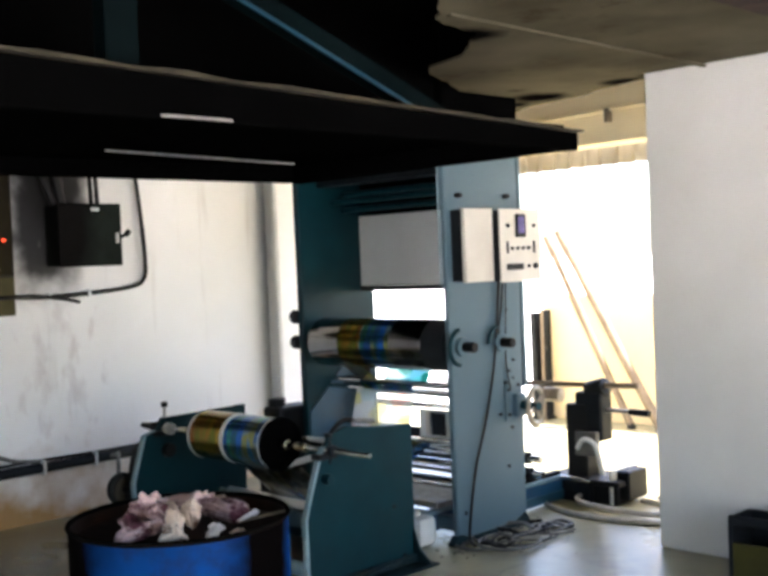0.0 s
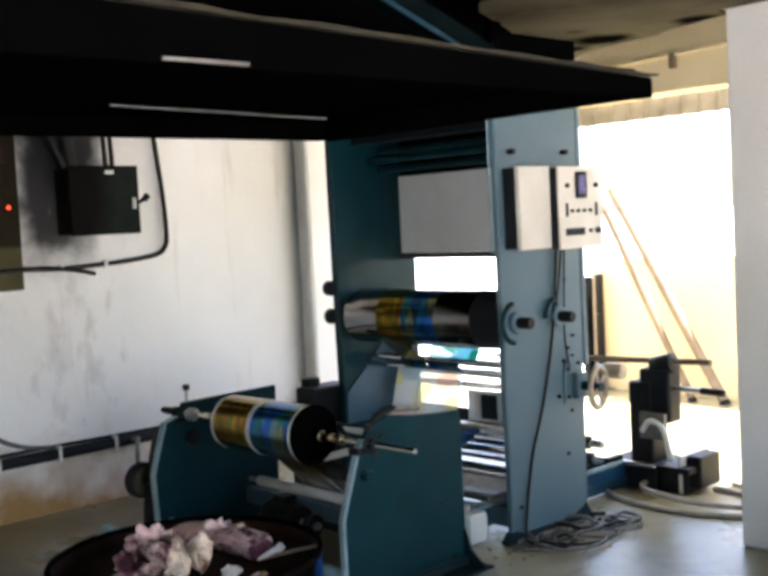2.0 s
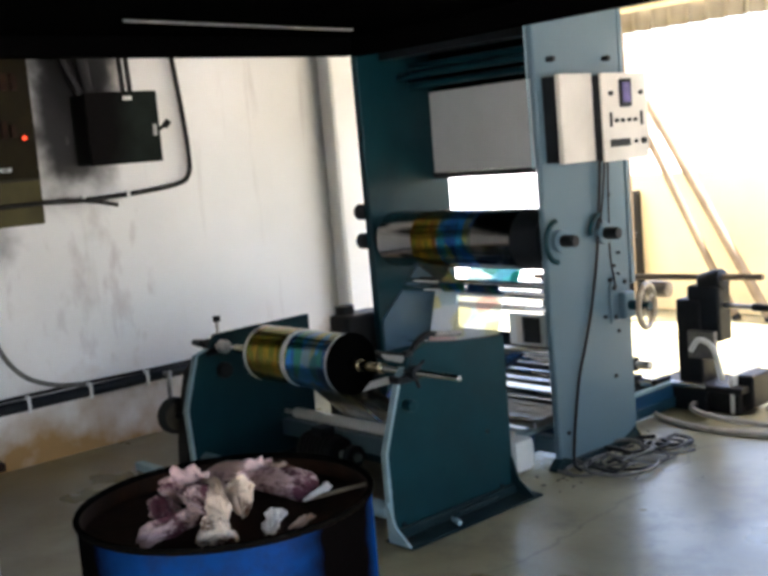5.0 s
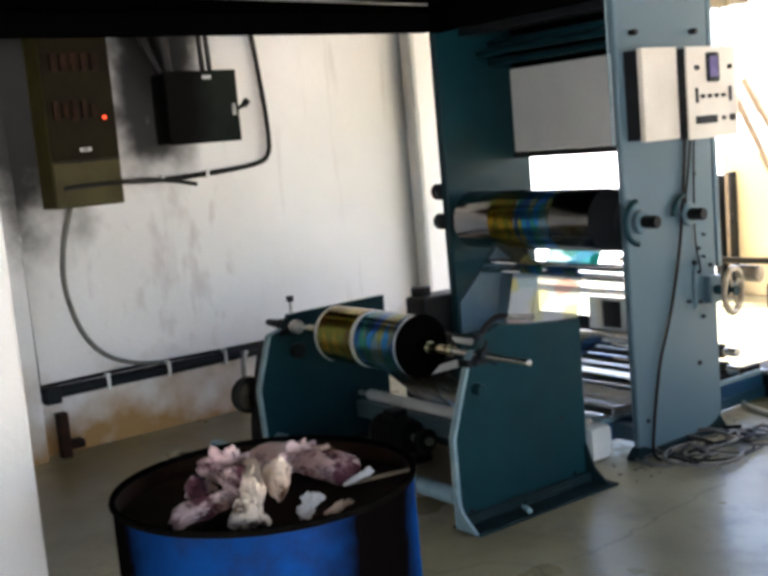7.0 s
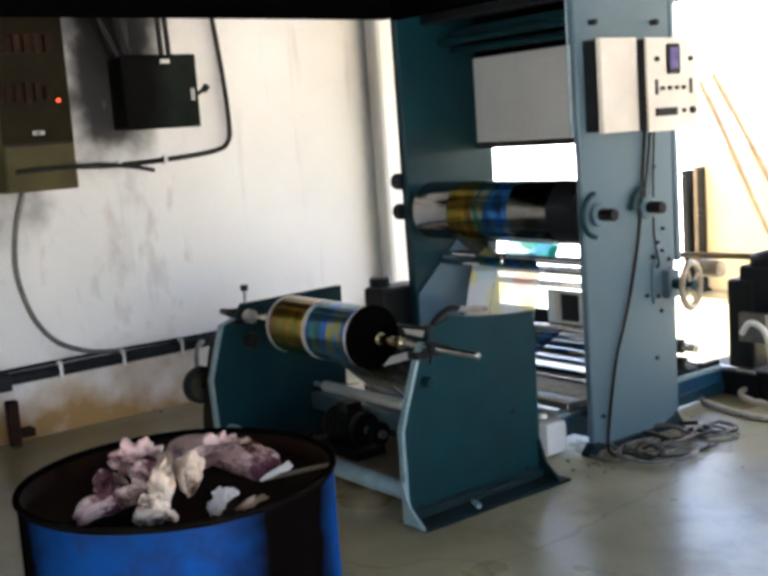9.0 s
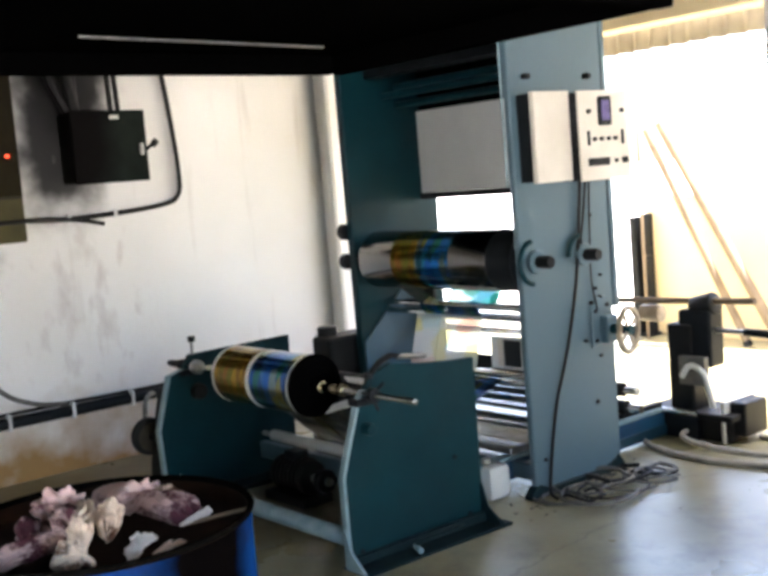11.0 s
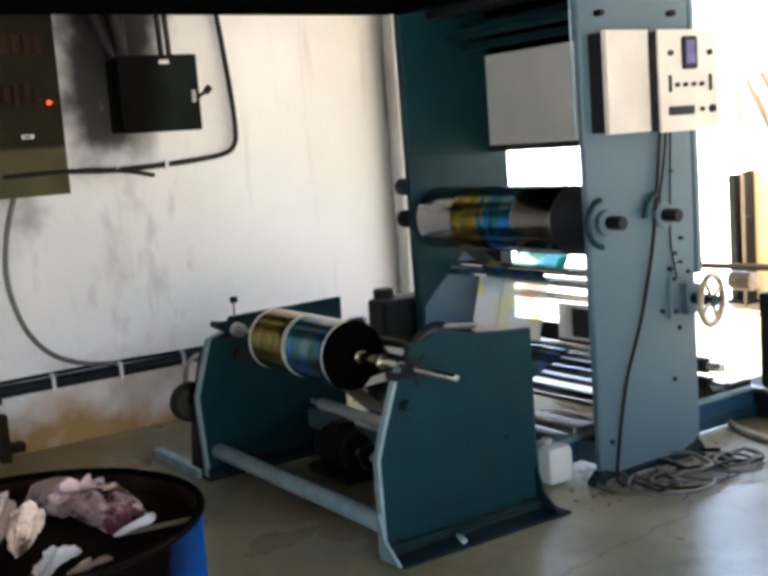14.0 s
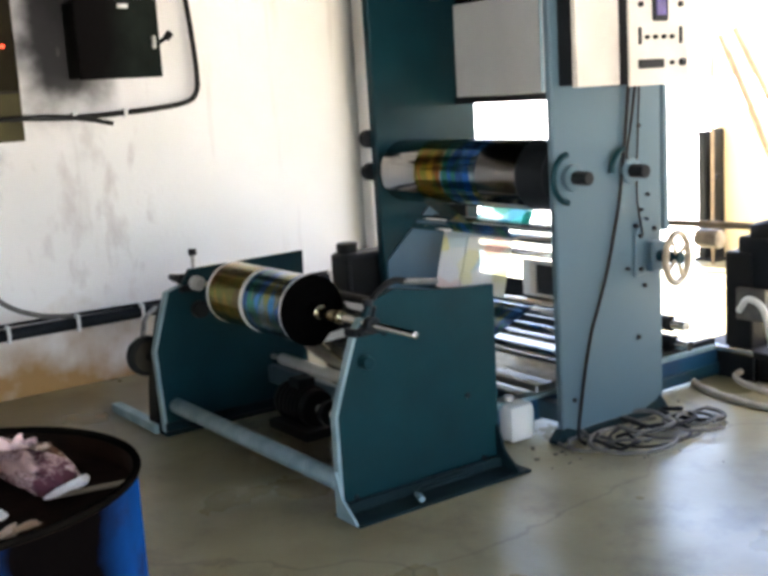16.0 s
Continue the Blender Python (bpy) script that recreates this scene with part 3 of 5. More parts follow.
# ---- unwind stand ----
def unwind_stand():
    st = thing("unwind_stand", (1.72, 3.48, F), "teal painted steel unwind stand with two side plates", "machine stand")
    outline = [(3.15, F + 0.012), (3.148, 0.40), (3.175, 0.48), (3.245, 0.67), (3.27, 0.70), (3.30, 0.745), (3.40, 0.775), (3.55, 0.75), (3.70, 0.735), (3.82, 0.728), (3.815, F + 0.012)]
    outline_l = [(3.11, F + 0.012), (3.095, 0.42), (3.12, 0.50), (3.17, 0.655), (3.235, 0.675), (3.275, 0.735), (3.82, 0.742), (3.805, F + 0.012)]
    part("side_plate", plate(outline, 2.335, 2.36), TEAL, st)
    part("side_plate", plate(outline_l, 1.065, 1.09), TEAL, st)
    # pale worn front flanges
    for prof, x0, x1 in ((outline, 2.338, 2.366), (outline_l, 1.066, 1.098)):
        bm = bmesh.new()
        front = prof[:5]
        cols = []
        for y, z in front:
            cols.append([bm.verts.new((x0, y - 0.012, z)), bm.verts.new((x1, y - 0.012, z)), bm.verts.new((x1, y, z)), bm.verts.new((x0, y, z))])
        for a, b in zip(cols, cols[1:]):
            for k in range(4):
                bm.faces.new((a[k], a[(k + 1) % 4], b[(k + 1) % 4], b[k]))
        bm.faces.new(cols[0])
        bm.faces.new(cols[-1])
        part("front_flange", bm, EDGE, st, "pale worn edge flange")
    # angle feet: a flat flange on the floor, a fillet along the plate and a pale gusset at its front
    for x0, x1, xa, xb, y0, y1 in ((2.33, 2.475, 2.36, 2.385, 3.13, 3.86), (1.05, 1.13, 1.09, 1.11, 3.09, 3.86)):
        part("foot", box(x0, x1, y0, y1, F, F + 0.011, 0.003), DARKTEAL, st)
        part("foot_fillet", box(xa, xb, y0 + 0.01, y1 - 0.03, F + 0.0115, F + 0.05, 0.008), DARKTEAL, st)
    for y, m in ((3.120, EDGE), (3.80, DARKTEAL)):
        bm = bmesh.new()
        tri = [(2.362, F + 0.0115), (2.474, F + 0.0115), (2.466, F + 0.022), (2.40, F + 0.075), (2.368, F + 0.16), (2.362, F + 0.16)]
        lo = [bm.verts.new((x, y, z)) for x, z in tri]
        hi = [bm.verts.new((x, y + 0.010, z)) for x, z in tri]
        bm.faces.new(lo), bm.faces.new(hi)
        for k in range(6):
            bm.faces.new((lo[k], lo[(k + 1) % 6], hi[(k + 1) % 6], hi[k]))
        part("foot_gusset", bm, m, st)
    part("outrigger", box(0.58, 1.05, 3.07, 3.115, F, F + 0.04, 0.005), EDGE, st)
    part("lever", hose([(2.42, 3.40, F + 0.02), (2.44, 3.40, F + 0.05), (2.45, 3.42, F + 0.055), (2.455, 3.62, F + 0.055)], 0.009), DARKTEAL, st)
    part("lever_stub", rod((2.42, 3.40, F + 0.032), (2.468, 3.385, F + 0.026), 0.011, seg=12, bevel=0.002), EDGE, st, "pale lever stub", smooth=40)
    part("front_bar", rod((1.09, 3.16, 0.178), (2.335, 3.16, 0.178), 0.032, bevel=0.003), EDGE, st, "pale teal round tie bar", smooth=40)
    part("cross_beam", box(1.09, 2.335, 3.60, 3.64, 0.188, 0.266, 0.006), BLUEGREY, st, "blue-grey cross beam under the idler")
    part("rear_beam", box(1.09, 2.335, 3.74, 3.79, 0.09, 0.17, 0.006), TEAL, st)
    part("back_bar", rod((1.09, 3.74, 0.60), (2.335, 3.74, 0.60), 0.02), DARKSTEEL, st, smooth=40)
    part("idler_roller", rod((1.17, 3.63, 0.30), (2.30, 3.63, 0.30), 0.026, bevel=0.003), ALLOY, st, "bright alloy idler roller", smooth=40)
    part("web_wrap", rod((1.93, 3.63, 0.30), (2.10, 3.63, 0.30), 0.0275, seg=28), INKOLIVE, st, "olive printed film wrapped on the idler", smooth=40)
    part("idler_spindle", rod((1.09, 3.63, 0.30), (2.335, 3.63, 0.30), 0.011), STEEL, st, smooth=40)
    # bearing saddles of the roll shaft
    for x in (1.078, 2.348):
        s = part("saddle", box(x - 0.03, x + 0.03, 3.22, 3.32, 0.645, 0.672, 0.005), DARKSTEEL, st)
        part("clamp_bolt", rod((x, 3.30, 0.66), (x, 3.30, 0.80 if x < 2 else 0.74), 0.008, seg=12), STEEL, s)
        part("clamp_nut", rod((x, 3.30, 0.79 if x < 2 else 0.735), (x, 3.30, 0.815 if x < 2 else 0.755), 0.017, seg=12), DARKSTEEL, s)
    # latch arm on the near plate's top
    part("latch_arm", hose([(2.35, 3.29, 0.70), (2.35, 3.33, 0.765), (2.35, 3.40, 0.80), (2.35, 3.46, 0.79)], 0.011), BLACK, st)
    part("latch_handle", rod((2.35, 3.44, 0.793), (2.35, 3.58, 0.774), 0.011, seg=14), STEEL, st, smooth=40)
    # the two pale blades of the core chuck, held from the near plate
    for y, prof in ((3.325, [(2.17, 0.722), (2.335, 0.728), (2.335, 0.700), (2.19, 0.704)]), (3.275, [(2.10, 0.580), (2.335, 0.648), (2.335, 0.662), (2.24, 0.650), (2.15, 0.622)])):
        bm = bmesh.new()
        lo = [bm.verts.new((x, y, z)) for x, z in prof]
        hi = [bm.verts.new((x, y + 0.004, z)) for x, z in prof]
        bm.faces.new(lo), bm.faces.new(hi)
        for k in range(len(prof)):
            bm.faces.new((lo[k], lo[(k + 1) % len(prof)], hi[(k + 1) % len(prof)], hi[k]))
        part("chuck_blade", bm, PANEL, st, "pale steel chuck blade")
    part("brake_knob", rod((2.36, 3.26, 0.56), (2.40, 3.26, 0.56), 0.022, seg=16, bevel=0.003), TEAL, st)
    part("pivot_boss", rod((1.085, 3.30, 0.565), (1.12, 3.30, 0.565), 0.036, seg=20, bevel=0.004), BLACK, st)
    for y, z in ((3.20, 0.12), (3.74, 0.12), (3.68, 0.36)):
        part("bolt_head", rod((2.36, y, z), (2.367, y, z), 0.010, seg=6), DARKSTEEL, st)
    return st


unwind_stand()


def film_roll():
    """The printed film roll on its shaft; it turns about the shaft's axis."""
    c = (1.75, 3.265, 0.687)
    fr = thing("film_roll", c, "glossy printed film roll on a steel shaft, turning", "film roll")
    ax = lambda x: (x, c[1], c[2])
    part("olive_web", rod(ax(1.511), ax(1.750), 0.117, seg=56), INKOLIVE, fr, "olive and brown printed film", smooth=40)
    part("blue_web", rod(ax(1.776), ax(2.035), 0.117, seg=56), INKBLUE, fr, "blue and green printed film", smooth=40)
    for x0, x1 in ((1.493, 1.511), (1.750, 1.776), (2.035, 2.050)):
        part("white_margin", rod(ax(x0), ax(x1), 0.1175, seg=56), WHITE, fr, "white unprinted film margin", smooth=40)
    part("end_disc", rod(ax(2.050), ax(2.068), 0.122, seg=48, bevel=0.004), NEARBLACK, fr, "black end disc", smooth=40)
    part("core_collar", rod(ax(2.068), ax(2.088), 0.030, seg=24, bevel=0.004), NEARBLACK, fr, smooth=40)
    part("shaft", rod(ax(0.98), ax(2.645), 0.0115, seg=20, bevel=0.002), CHROME, fr, "bare steel shaft", smooth=40)
    for x0, x1, r, m in ((2.088, 2.115, 0.024, BRASS), (2.115, 2.22, 0.018, BRASS), (2.22, 2.25, 0.022, BRASS), (1.27, 1.493, 0.019, BRASS), (1.15, 1.19, 0.03, STEEL), (2.40, 2.43, 0.026, DARKSTEEL), (1.03, 1.055, 0.026, DARKSTEEL)):
        part("shaft_collar", rod(ax(x0), ax(x1), r, seg=20, bevel=0.003), m, fr, smooth=40)
    for k in range(3):
        a = 2 * math.pi * k / 3
        o = Vector((0, math.cos(a), math.sin(a)))
        part("collar_lever", rod(Vector(ax(2.415)) + o * 0.02, Vector(ax(2.425)) + o * 0.058, 0.006, seg=10), DARKSTEEL, fr)
    part("end_nut", rod(ax(0.92), ax(1.00), 0.014, 0.020, seg=14), DARKSTEEL, fr, smooth=40)
    return fr


ROLL = film_roll()


# ---- printing press ----
def press():
    pr = thing("printing_press", (1.75, 4.4, F), "blue-grey printing press with chrome rollers between tall side frames", "printing press")
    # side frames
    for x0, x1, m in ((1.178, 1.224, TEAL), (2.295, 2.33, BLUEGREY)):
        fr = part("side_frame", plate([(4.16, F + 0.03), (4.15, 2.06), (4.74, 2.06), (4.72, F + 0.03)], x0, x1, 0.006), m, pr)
        part("frame_foot", plate([(y, F + z) for y, z in ((4.12, 0.0), (4.12, 0.015), (4.155, 0.05), (4.18, 0.055), (4.24, 0.032), (4.60, 0.032), (4.68, 0.06), (4.70, 0.075), (4.745, 0.015), (4.745, 0.0))], x0 - 0.004, x1 + 0.008, 0.003), DARKTEAL, pr)
    # added strip: light on the frame's front edge put into a pale colour
    part("lit_edge_strip", box(2.291, 2.298, 4.142, 4.150, 1.37, 1.97, 0.002), EDGE, pr, "pale strip for the light on the frame's front edge")
    rear = part("rear_web", box(2.30, 2.328, 4.745, 4.775, 0.8, 2.06, 0.004), BLUEGREY, pr)
    # panel and covers
    pan = part("back_panel", box(1.226, 2.290, 4.622, 4.637, 1.362, 1.775, 0.004), PANEL, pr, "pale grey sheet panel")
    part("panel_lip", box(1.226, 2.290, 4.612, 4.622, 1.330, 1.362), DARKSTEEL, pan)
    for z, y in ((1.81, 4.50), (1.855, 4.42), (1.90, 4.5)):
        part("top_roller", rod((1.2, y, z), (2.294, y, z), 0.017), TEAL, pr, smooth=40)
    part("top_beam", box(1.2, 2.294, 4.30, 4.40, 1.94, 1.98, 0.003), DARKSTEEL, pr)
    # black box and back sheet added to hide the bright gap above the press
    part("gap_box", box(1.15, 2.33, 4.17, 4.76, 2.062, 2.9, 0.006), NEARBLACK, pr, "black box closing the bright gap above the press")
    part("gap_back", box(1.205, 2.290, 4.642, 4.66, 1.70, 2.06, 0.003), NEARBLACK, pr)
    part("ink_hood", plate([(4.32, 1.165), (4.35, 1.185), (4.56, 1.172), (4.62, 1.16), (4.62, 0.96), (4.52, 0.94)], 1.205, 2.290, 0.004), DARKSTEEL, pr, "dark ink hood")
    # added plate: the pale sheen on the far frame's inner face put into colour
    part("sheen_plate", plate([(4.17, 0.50), (4.17, 0.66), (4.44, 0.90), (4.53, 0.90), (4.53, 0.50)], 1.2245, 1.237, 0.002), SHEENBLUE, pr, "pale blue plate for the sheen on the far frame")
    # print roller: a part that turns about its own axis
    c = (1.72, 4.26, 1.06)
    drum = part("print_roller", rod((1.29, c[1], c[2]), (2.15, c[1], c[2]), 0.136, seg=64, bevel=0.004), DARKCHROME, pr, "chrome print roller with printed bands", at=c, smooth=40)
    for x0, x1, m in ((1.53, 1.700, INKOLIVE), (1.708, 1.92, INKBLUE)):
        part("film_band", rod((x0, c[1], c[2]), (x1, c[1], c[2]), 0.1372, seg=64), m, drum, at=c, smooth=40)
    part("film_margin", rod((1.700, c[1], c[2]), (1.708, c[1], c[2]), 0.1370, seg=64), DARKCHROME, drum, at=c, smooth=40)
    part("roller_neck", rod((1.2, c[1], c[2]), (1.289, c[1], c[2]), 0.085, seg=40), DARKSTEEL, pr, smooth=40)
    part("roller_neck", rod((2.151, c[1], c[2]), (2.294, c[1], c[2]), 0.134, seg=48), DARKSTEEL, pr, smooth=40)
    sb = part("sight_box", box(1.85, 2.065, 4.42, 4.44, 0.54, 0.69, 0.003), PANEL, pr, "pale metal frame with a dark window")
    part("dark_window", box(1.94, 2.040, 4.416, 4.42, 0.555, 0.675), BLACK, sb)
    part("frame_rim", box(1.90, 1.935, 4.414, 4.42, 0.552, 0.678, 0.002), BOXWHITE, sb)
    # idlers below
    for y, z, r, x0 in ((4.30, 0.845, 0.014, 1.21), (4.34, 0.795, 0.020, 1.21), (4.50, 0.70, 0.016, 1.21), (4.30, 0.545, 0.015, 1.21), (4.33, 0.500, 0.018, 1.21), (4.30, 0.442, 0.019, 1.21), (4.33, 0.396, 0.016, 1.21), (4.30, 0.352, 0.018, 1.21), (4.33, 0.312, 0.016, 1.21)):
        part("idler_roller", rod((x0, y, z), (2.294, y, z), r, seg=24), IDLER, pr, "bright satin chrome idler roller", smooth=40)
    part("rear_cover", box(1.205, 2.290, 4.66, 4.675, 0.33, 0.54, 0.003), DARKSTEEL, pr)
    # dark bar and backing sheets added to block the bright view behind
    part("dark_bar", box(1.21, 2.294, 4.44, 4.47, 0.80, 0.838, 0.004), DARKSTEEL, pr)
    part("dark_backing", box(1.205, 1.34, 4.55, 4.565, 0.55, 0.90, 0.003), DARKSTEEL, pr)
    part("dark_backing", box(1.95, 2.290, 4.55, 4.565, 0.50, 0.86, 0.003), DARKSTEEL, pr)
    part("tie_beam", box(1.2, 2.294, 4.20, 4.26, 0.12, 0.19, 0.005), BLUEGREY, pr)
    part("side_rail", box(2.10, 2.16, 3.94, 5.30, 0.195, 0.215, 0.004), EDGE, pr, "pale painted lower rail")
    part("rail_web", box(2.105, 2.155, 3.95, 5.29, 0.11, 0.194, 0.004), RAILBLUE, pr, "blue painted rail side")
    part("ink_tray", box(1.30, 2.20, 4.15, 4.62, 0.235, 0.265, 0.006), STEEL, pr, "bare steel drip tray")
    # hubs with crescent levers
    for y in (4.235, 4.535):
        hb = part("roller_hub", rod((2.33, y, 1.055), (2.355, y, 1.055), 0.050, seg=28, bevel=0.005), BLUEGREY, pr)
        part("hub_nut", rod((2.355, y, 1.055), (2.425, y, 1.055), 0.026, seg=8, bevel=0.003), BLACK, hb)
        bm = bmesh.new()
        pts = [(2.35, y - 0.02 + 0.085 * math.cos(a), 1.055 + 0.088 * math.sin(a)) for a in (radians(100 + 16 * k) for k in range(11 if y < 4.4 else 6))]
        part("crescent_lever", hose(pts, 0.012, steps=3, bm=bm), TEAL, hb)
    for z in (1.205, 1.06):
        part("bearing_cap", rod((1.138, 4.16, z), (1.178, 4.16, z), 0.040, seg=20, bevel=0.005), DARKSTEEL, pr)
    # hand wheels
    for y, z, x, R in ((4.66, 0.715, 2.46, 0.096),):
        hw = part("hand_wheel", ring((x, y, z), (1, 0.25, 0), R, 0.014), WORNRIM, pr, "worn tan hand wheel rim", smooth=60)
        part("wheel_hub", rod((2.32, y, z), (x + 0.02, y, z), 0.022, seg=18), TEAL, hw)
        for k in range(4):
            a = math.pi / 2 * k + 0.5
            d = Vector((-0.243 * math.cos(a), 0.97 * math.cos(a), math.sin(a)))
            part("spoke", rod((x, y, z), Vector((x, y, z)) + d * R, 0.008, seg=10), WORNRIM, hw)
        part("gear_box", box(2.33, 2.375, y - 0.04, y + 0.04, z - 0.06, z + 0.06, 0.008), BLUEGREY, hw)
    # knobs near the top
    for y in (4.24, 4.62):
        part("adjust_knob", rod((2.33, y, 1.815), (2.365, y, 1.815), 0.012, seg=14, bevel=0.002), BLACK, pr)
    for y, z in ((4.62, 0.60), (4.58, 0.40), (4.22, 0.22), (4.60, 1.22)):
        part("bolt_head", rod((2.33, y, z), (2.338, y, z), 0.009, seg=8), DARKSTEEL, pr)
    for y, z, r in ((4.60, 0.90, 0.007), (4.63, 0.86, 0.006), (4.57, 0.84, 0.009), (4.64, 0.955, 0.006), (4.52, 0.68, 0.007)):
        part("grease_nipple", rod((2.33, y, z), (2.348, y, z), r, seg=10, bevel=0.002), DARKSTEEL, pr)
    bk = part("wheel_bracket", plate([(4.56, 0.64), (4.56, 0.80), (4.60, 0.86), (4.66, 0.86), (4.69, 0.80), (4.69, 0.66)], 2.3305, 2.342, 0.003), BLUEGREY, pr, "bolted plate behind the hand wheel")
    for y, z in ((4.585, 0.67), (4.585, 0.80), (4.665, 0.82)):
        part("plate_bolt", rod((2.342, y, z), (2.352, y, z), 0.009, seg=6), DARKSTEEL, bk)
    # drive motor on the far frame
    mo = part("drive_motor", box(0.985, 1.14, 4.02, 4.30, 0.42, 0.695, 0.02), BLACK, pr, "black drive motor")
    part("motor_cap", rod((1.05, 4.08, 0.695), (1.05, 4.08, 0.74), 0.05, seg=20, bevel=0.006), BLACK, mo)
    part("motor_base", box(0.96, 1.14, 4.0, 4.32, F, 0.42, 0.01), DARKSTEEL, mo)
    return pr, drum


PRESS, DRUM = press()


def control_boxes():
    a = thing("switch_box", (2.375, 4.28, 1.38), "plain cream steel switch box fixed to the press", "control box")
    part("case", box(2.332, 2.408, 4.19, 4.395, 1.385, 1.74, 0.004), DARKSTEEL, a)
    part("door", box(2.408, 2.434, 4.180, 4.396, 1.378, 1.745, 0.004), BOXWHITE, a, "cream painted door")
    b = thing("control_panel", (2.4, 4.55, 1.38), "cream control panel with meter, switches and display", "control panel")
    part("case", box(2.332, 2.466, 4.402, 4.72, 1.375, 1.735, 0.004), DARKSTEEL, b)
    face = part("face_plate", box(2.466, 2.478, 4.40, 4.722, 1.37, 1.74, 0.003), BOXWHITE, b, "cream face plate")
    part("meter_frame", box(2.478, 2.488, 4.52, 4.595, 1.595, 1.715, 0.01), DARKSTEEL, face)
    part("meter_window", box(2.488, 2.492, 4.532, 4.583, 1.615, 1.70, 0.004), DISPLAY, face, "violet meter window")
    for y in (4.455, 4.67):
        part("selector_switch", rod((2.478, y, 1.655), (2.49, y, 1.655), 0.010, seg=14), BLACK, face)
    for k in range(4):
        part("push_button", rod((2.478, 4.485 + 0.045 * k, 1.54), (2.49, 4.485 + 0.045 * k, 1.54), 0.008, seg=12), BLACK, face)
    for y in (4.445, 4.665):
        part("bracket", box(2.478, 2.484, y, y + 0.012, 1.515, 1.575), DARKSTEEL, face)
    part("display", box(2.478, 2.486, 4.44, 4.575, 1.43, 1.462, 0.003), BLACK, face, "dark digital display")
    part("turn_knob", rod((2.478, 4.62, 1.447), (2.488, 4.62, 1.447), 0.008, seg=14), BLACK, face)
    part("turn_knob", rod((2.478, 4.675, 1.447), (2.492, 4.675, 1.447), 0.014, seg=14), BLACK, face)


control_boxes()


def film_web():
    """The printed film between roll and press, in flat spans."""
    web = thing("film_web", (1.65, 4.3, 0.6), "thin printed film stretched between the rollers", "film")
    spans = [
        ((4.312, 0.795), (4.245, 0.56), INKPALE, ((1.48, 1.64), (1.644, 1.925))),
        ((4.30, 0.525), (3.65, 0.272), INKBLUE, ((1.511, 1.750), (1.776, 2.035))),
        ((3.652, 0.322), (3.36, 0.60), INKMIX, ((1.511, 1.750), (1.776, 2.035))),
        ((4.31, 0.858), (4.36, 0.935), INKCYAN, ((1.70, 2.02),)),
        ((4.155, 0.945), (4.283, 0.846), INKOLIVE, ((1.545, 1.69),)),
        ((4.283, 0.846), (4.316, 0.795), INKBLUE, ((1.53, 1.70), (1.706, 1.92))),
    ]
    for (y0, z0), (y1, z1), m, strips in spans:
        for x0, x1 in strips:
            d = Vector((0, z1 - z0, y0 - y1)).normalized() * 0.0015
            bm = bmesh.new()
            vs = [Vector((x0, y0, z0)), Vector((x1, y0, z0)), Vector((x1, y1, z1)), Vector((x0, y1, z1))]
            lo = [bm.verts.new(v) for v in vs]
            hi = [bm.verts.new(v + d) for v in vs]
            bm.faces.new(lo), bm.faces.new(hi)
            for k in range(4):
                bm.faces.new((lo[k], lo[(k + 1) % 4], hi[(k + 1) % 4], hi[k]))
            part("film_span", bm, m, web)


film_web()


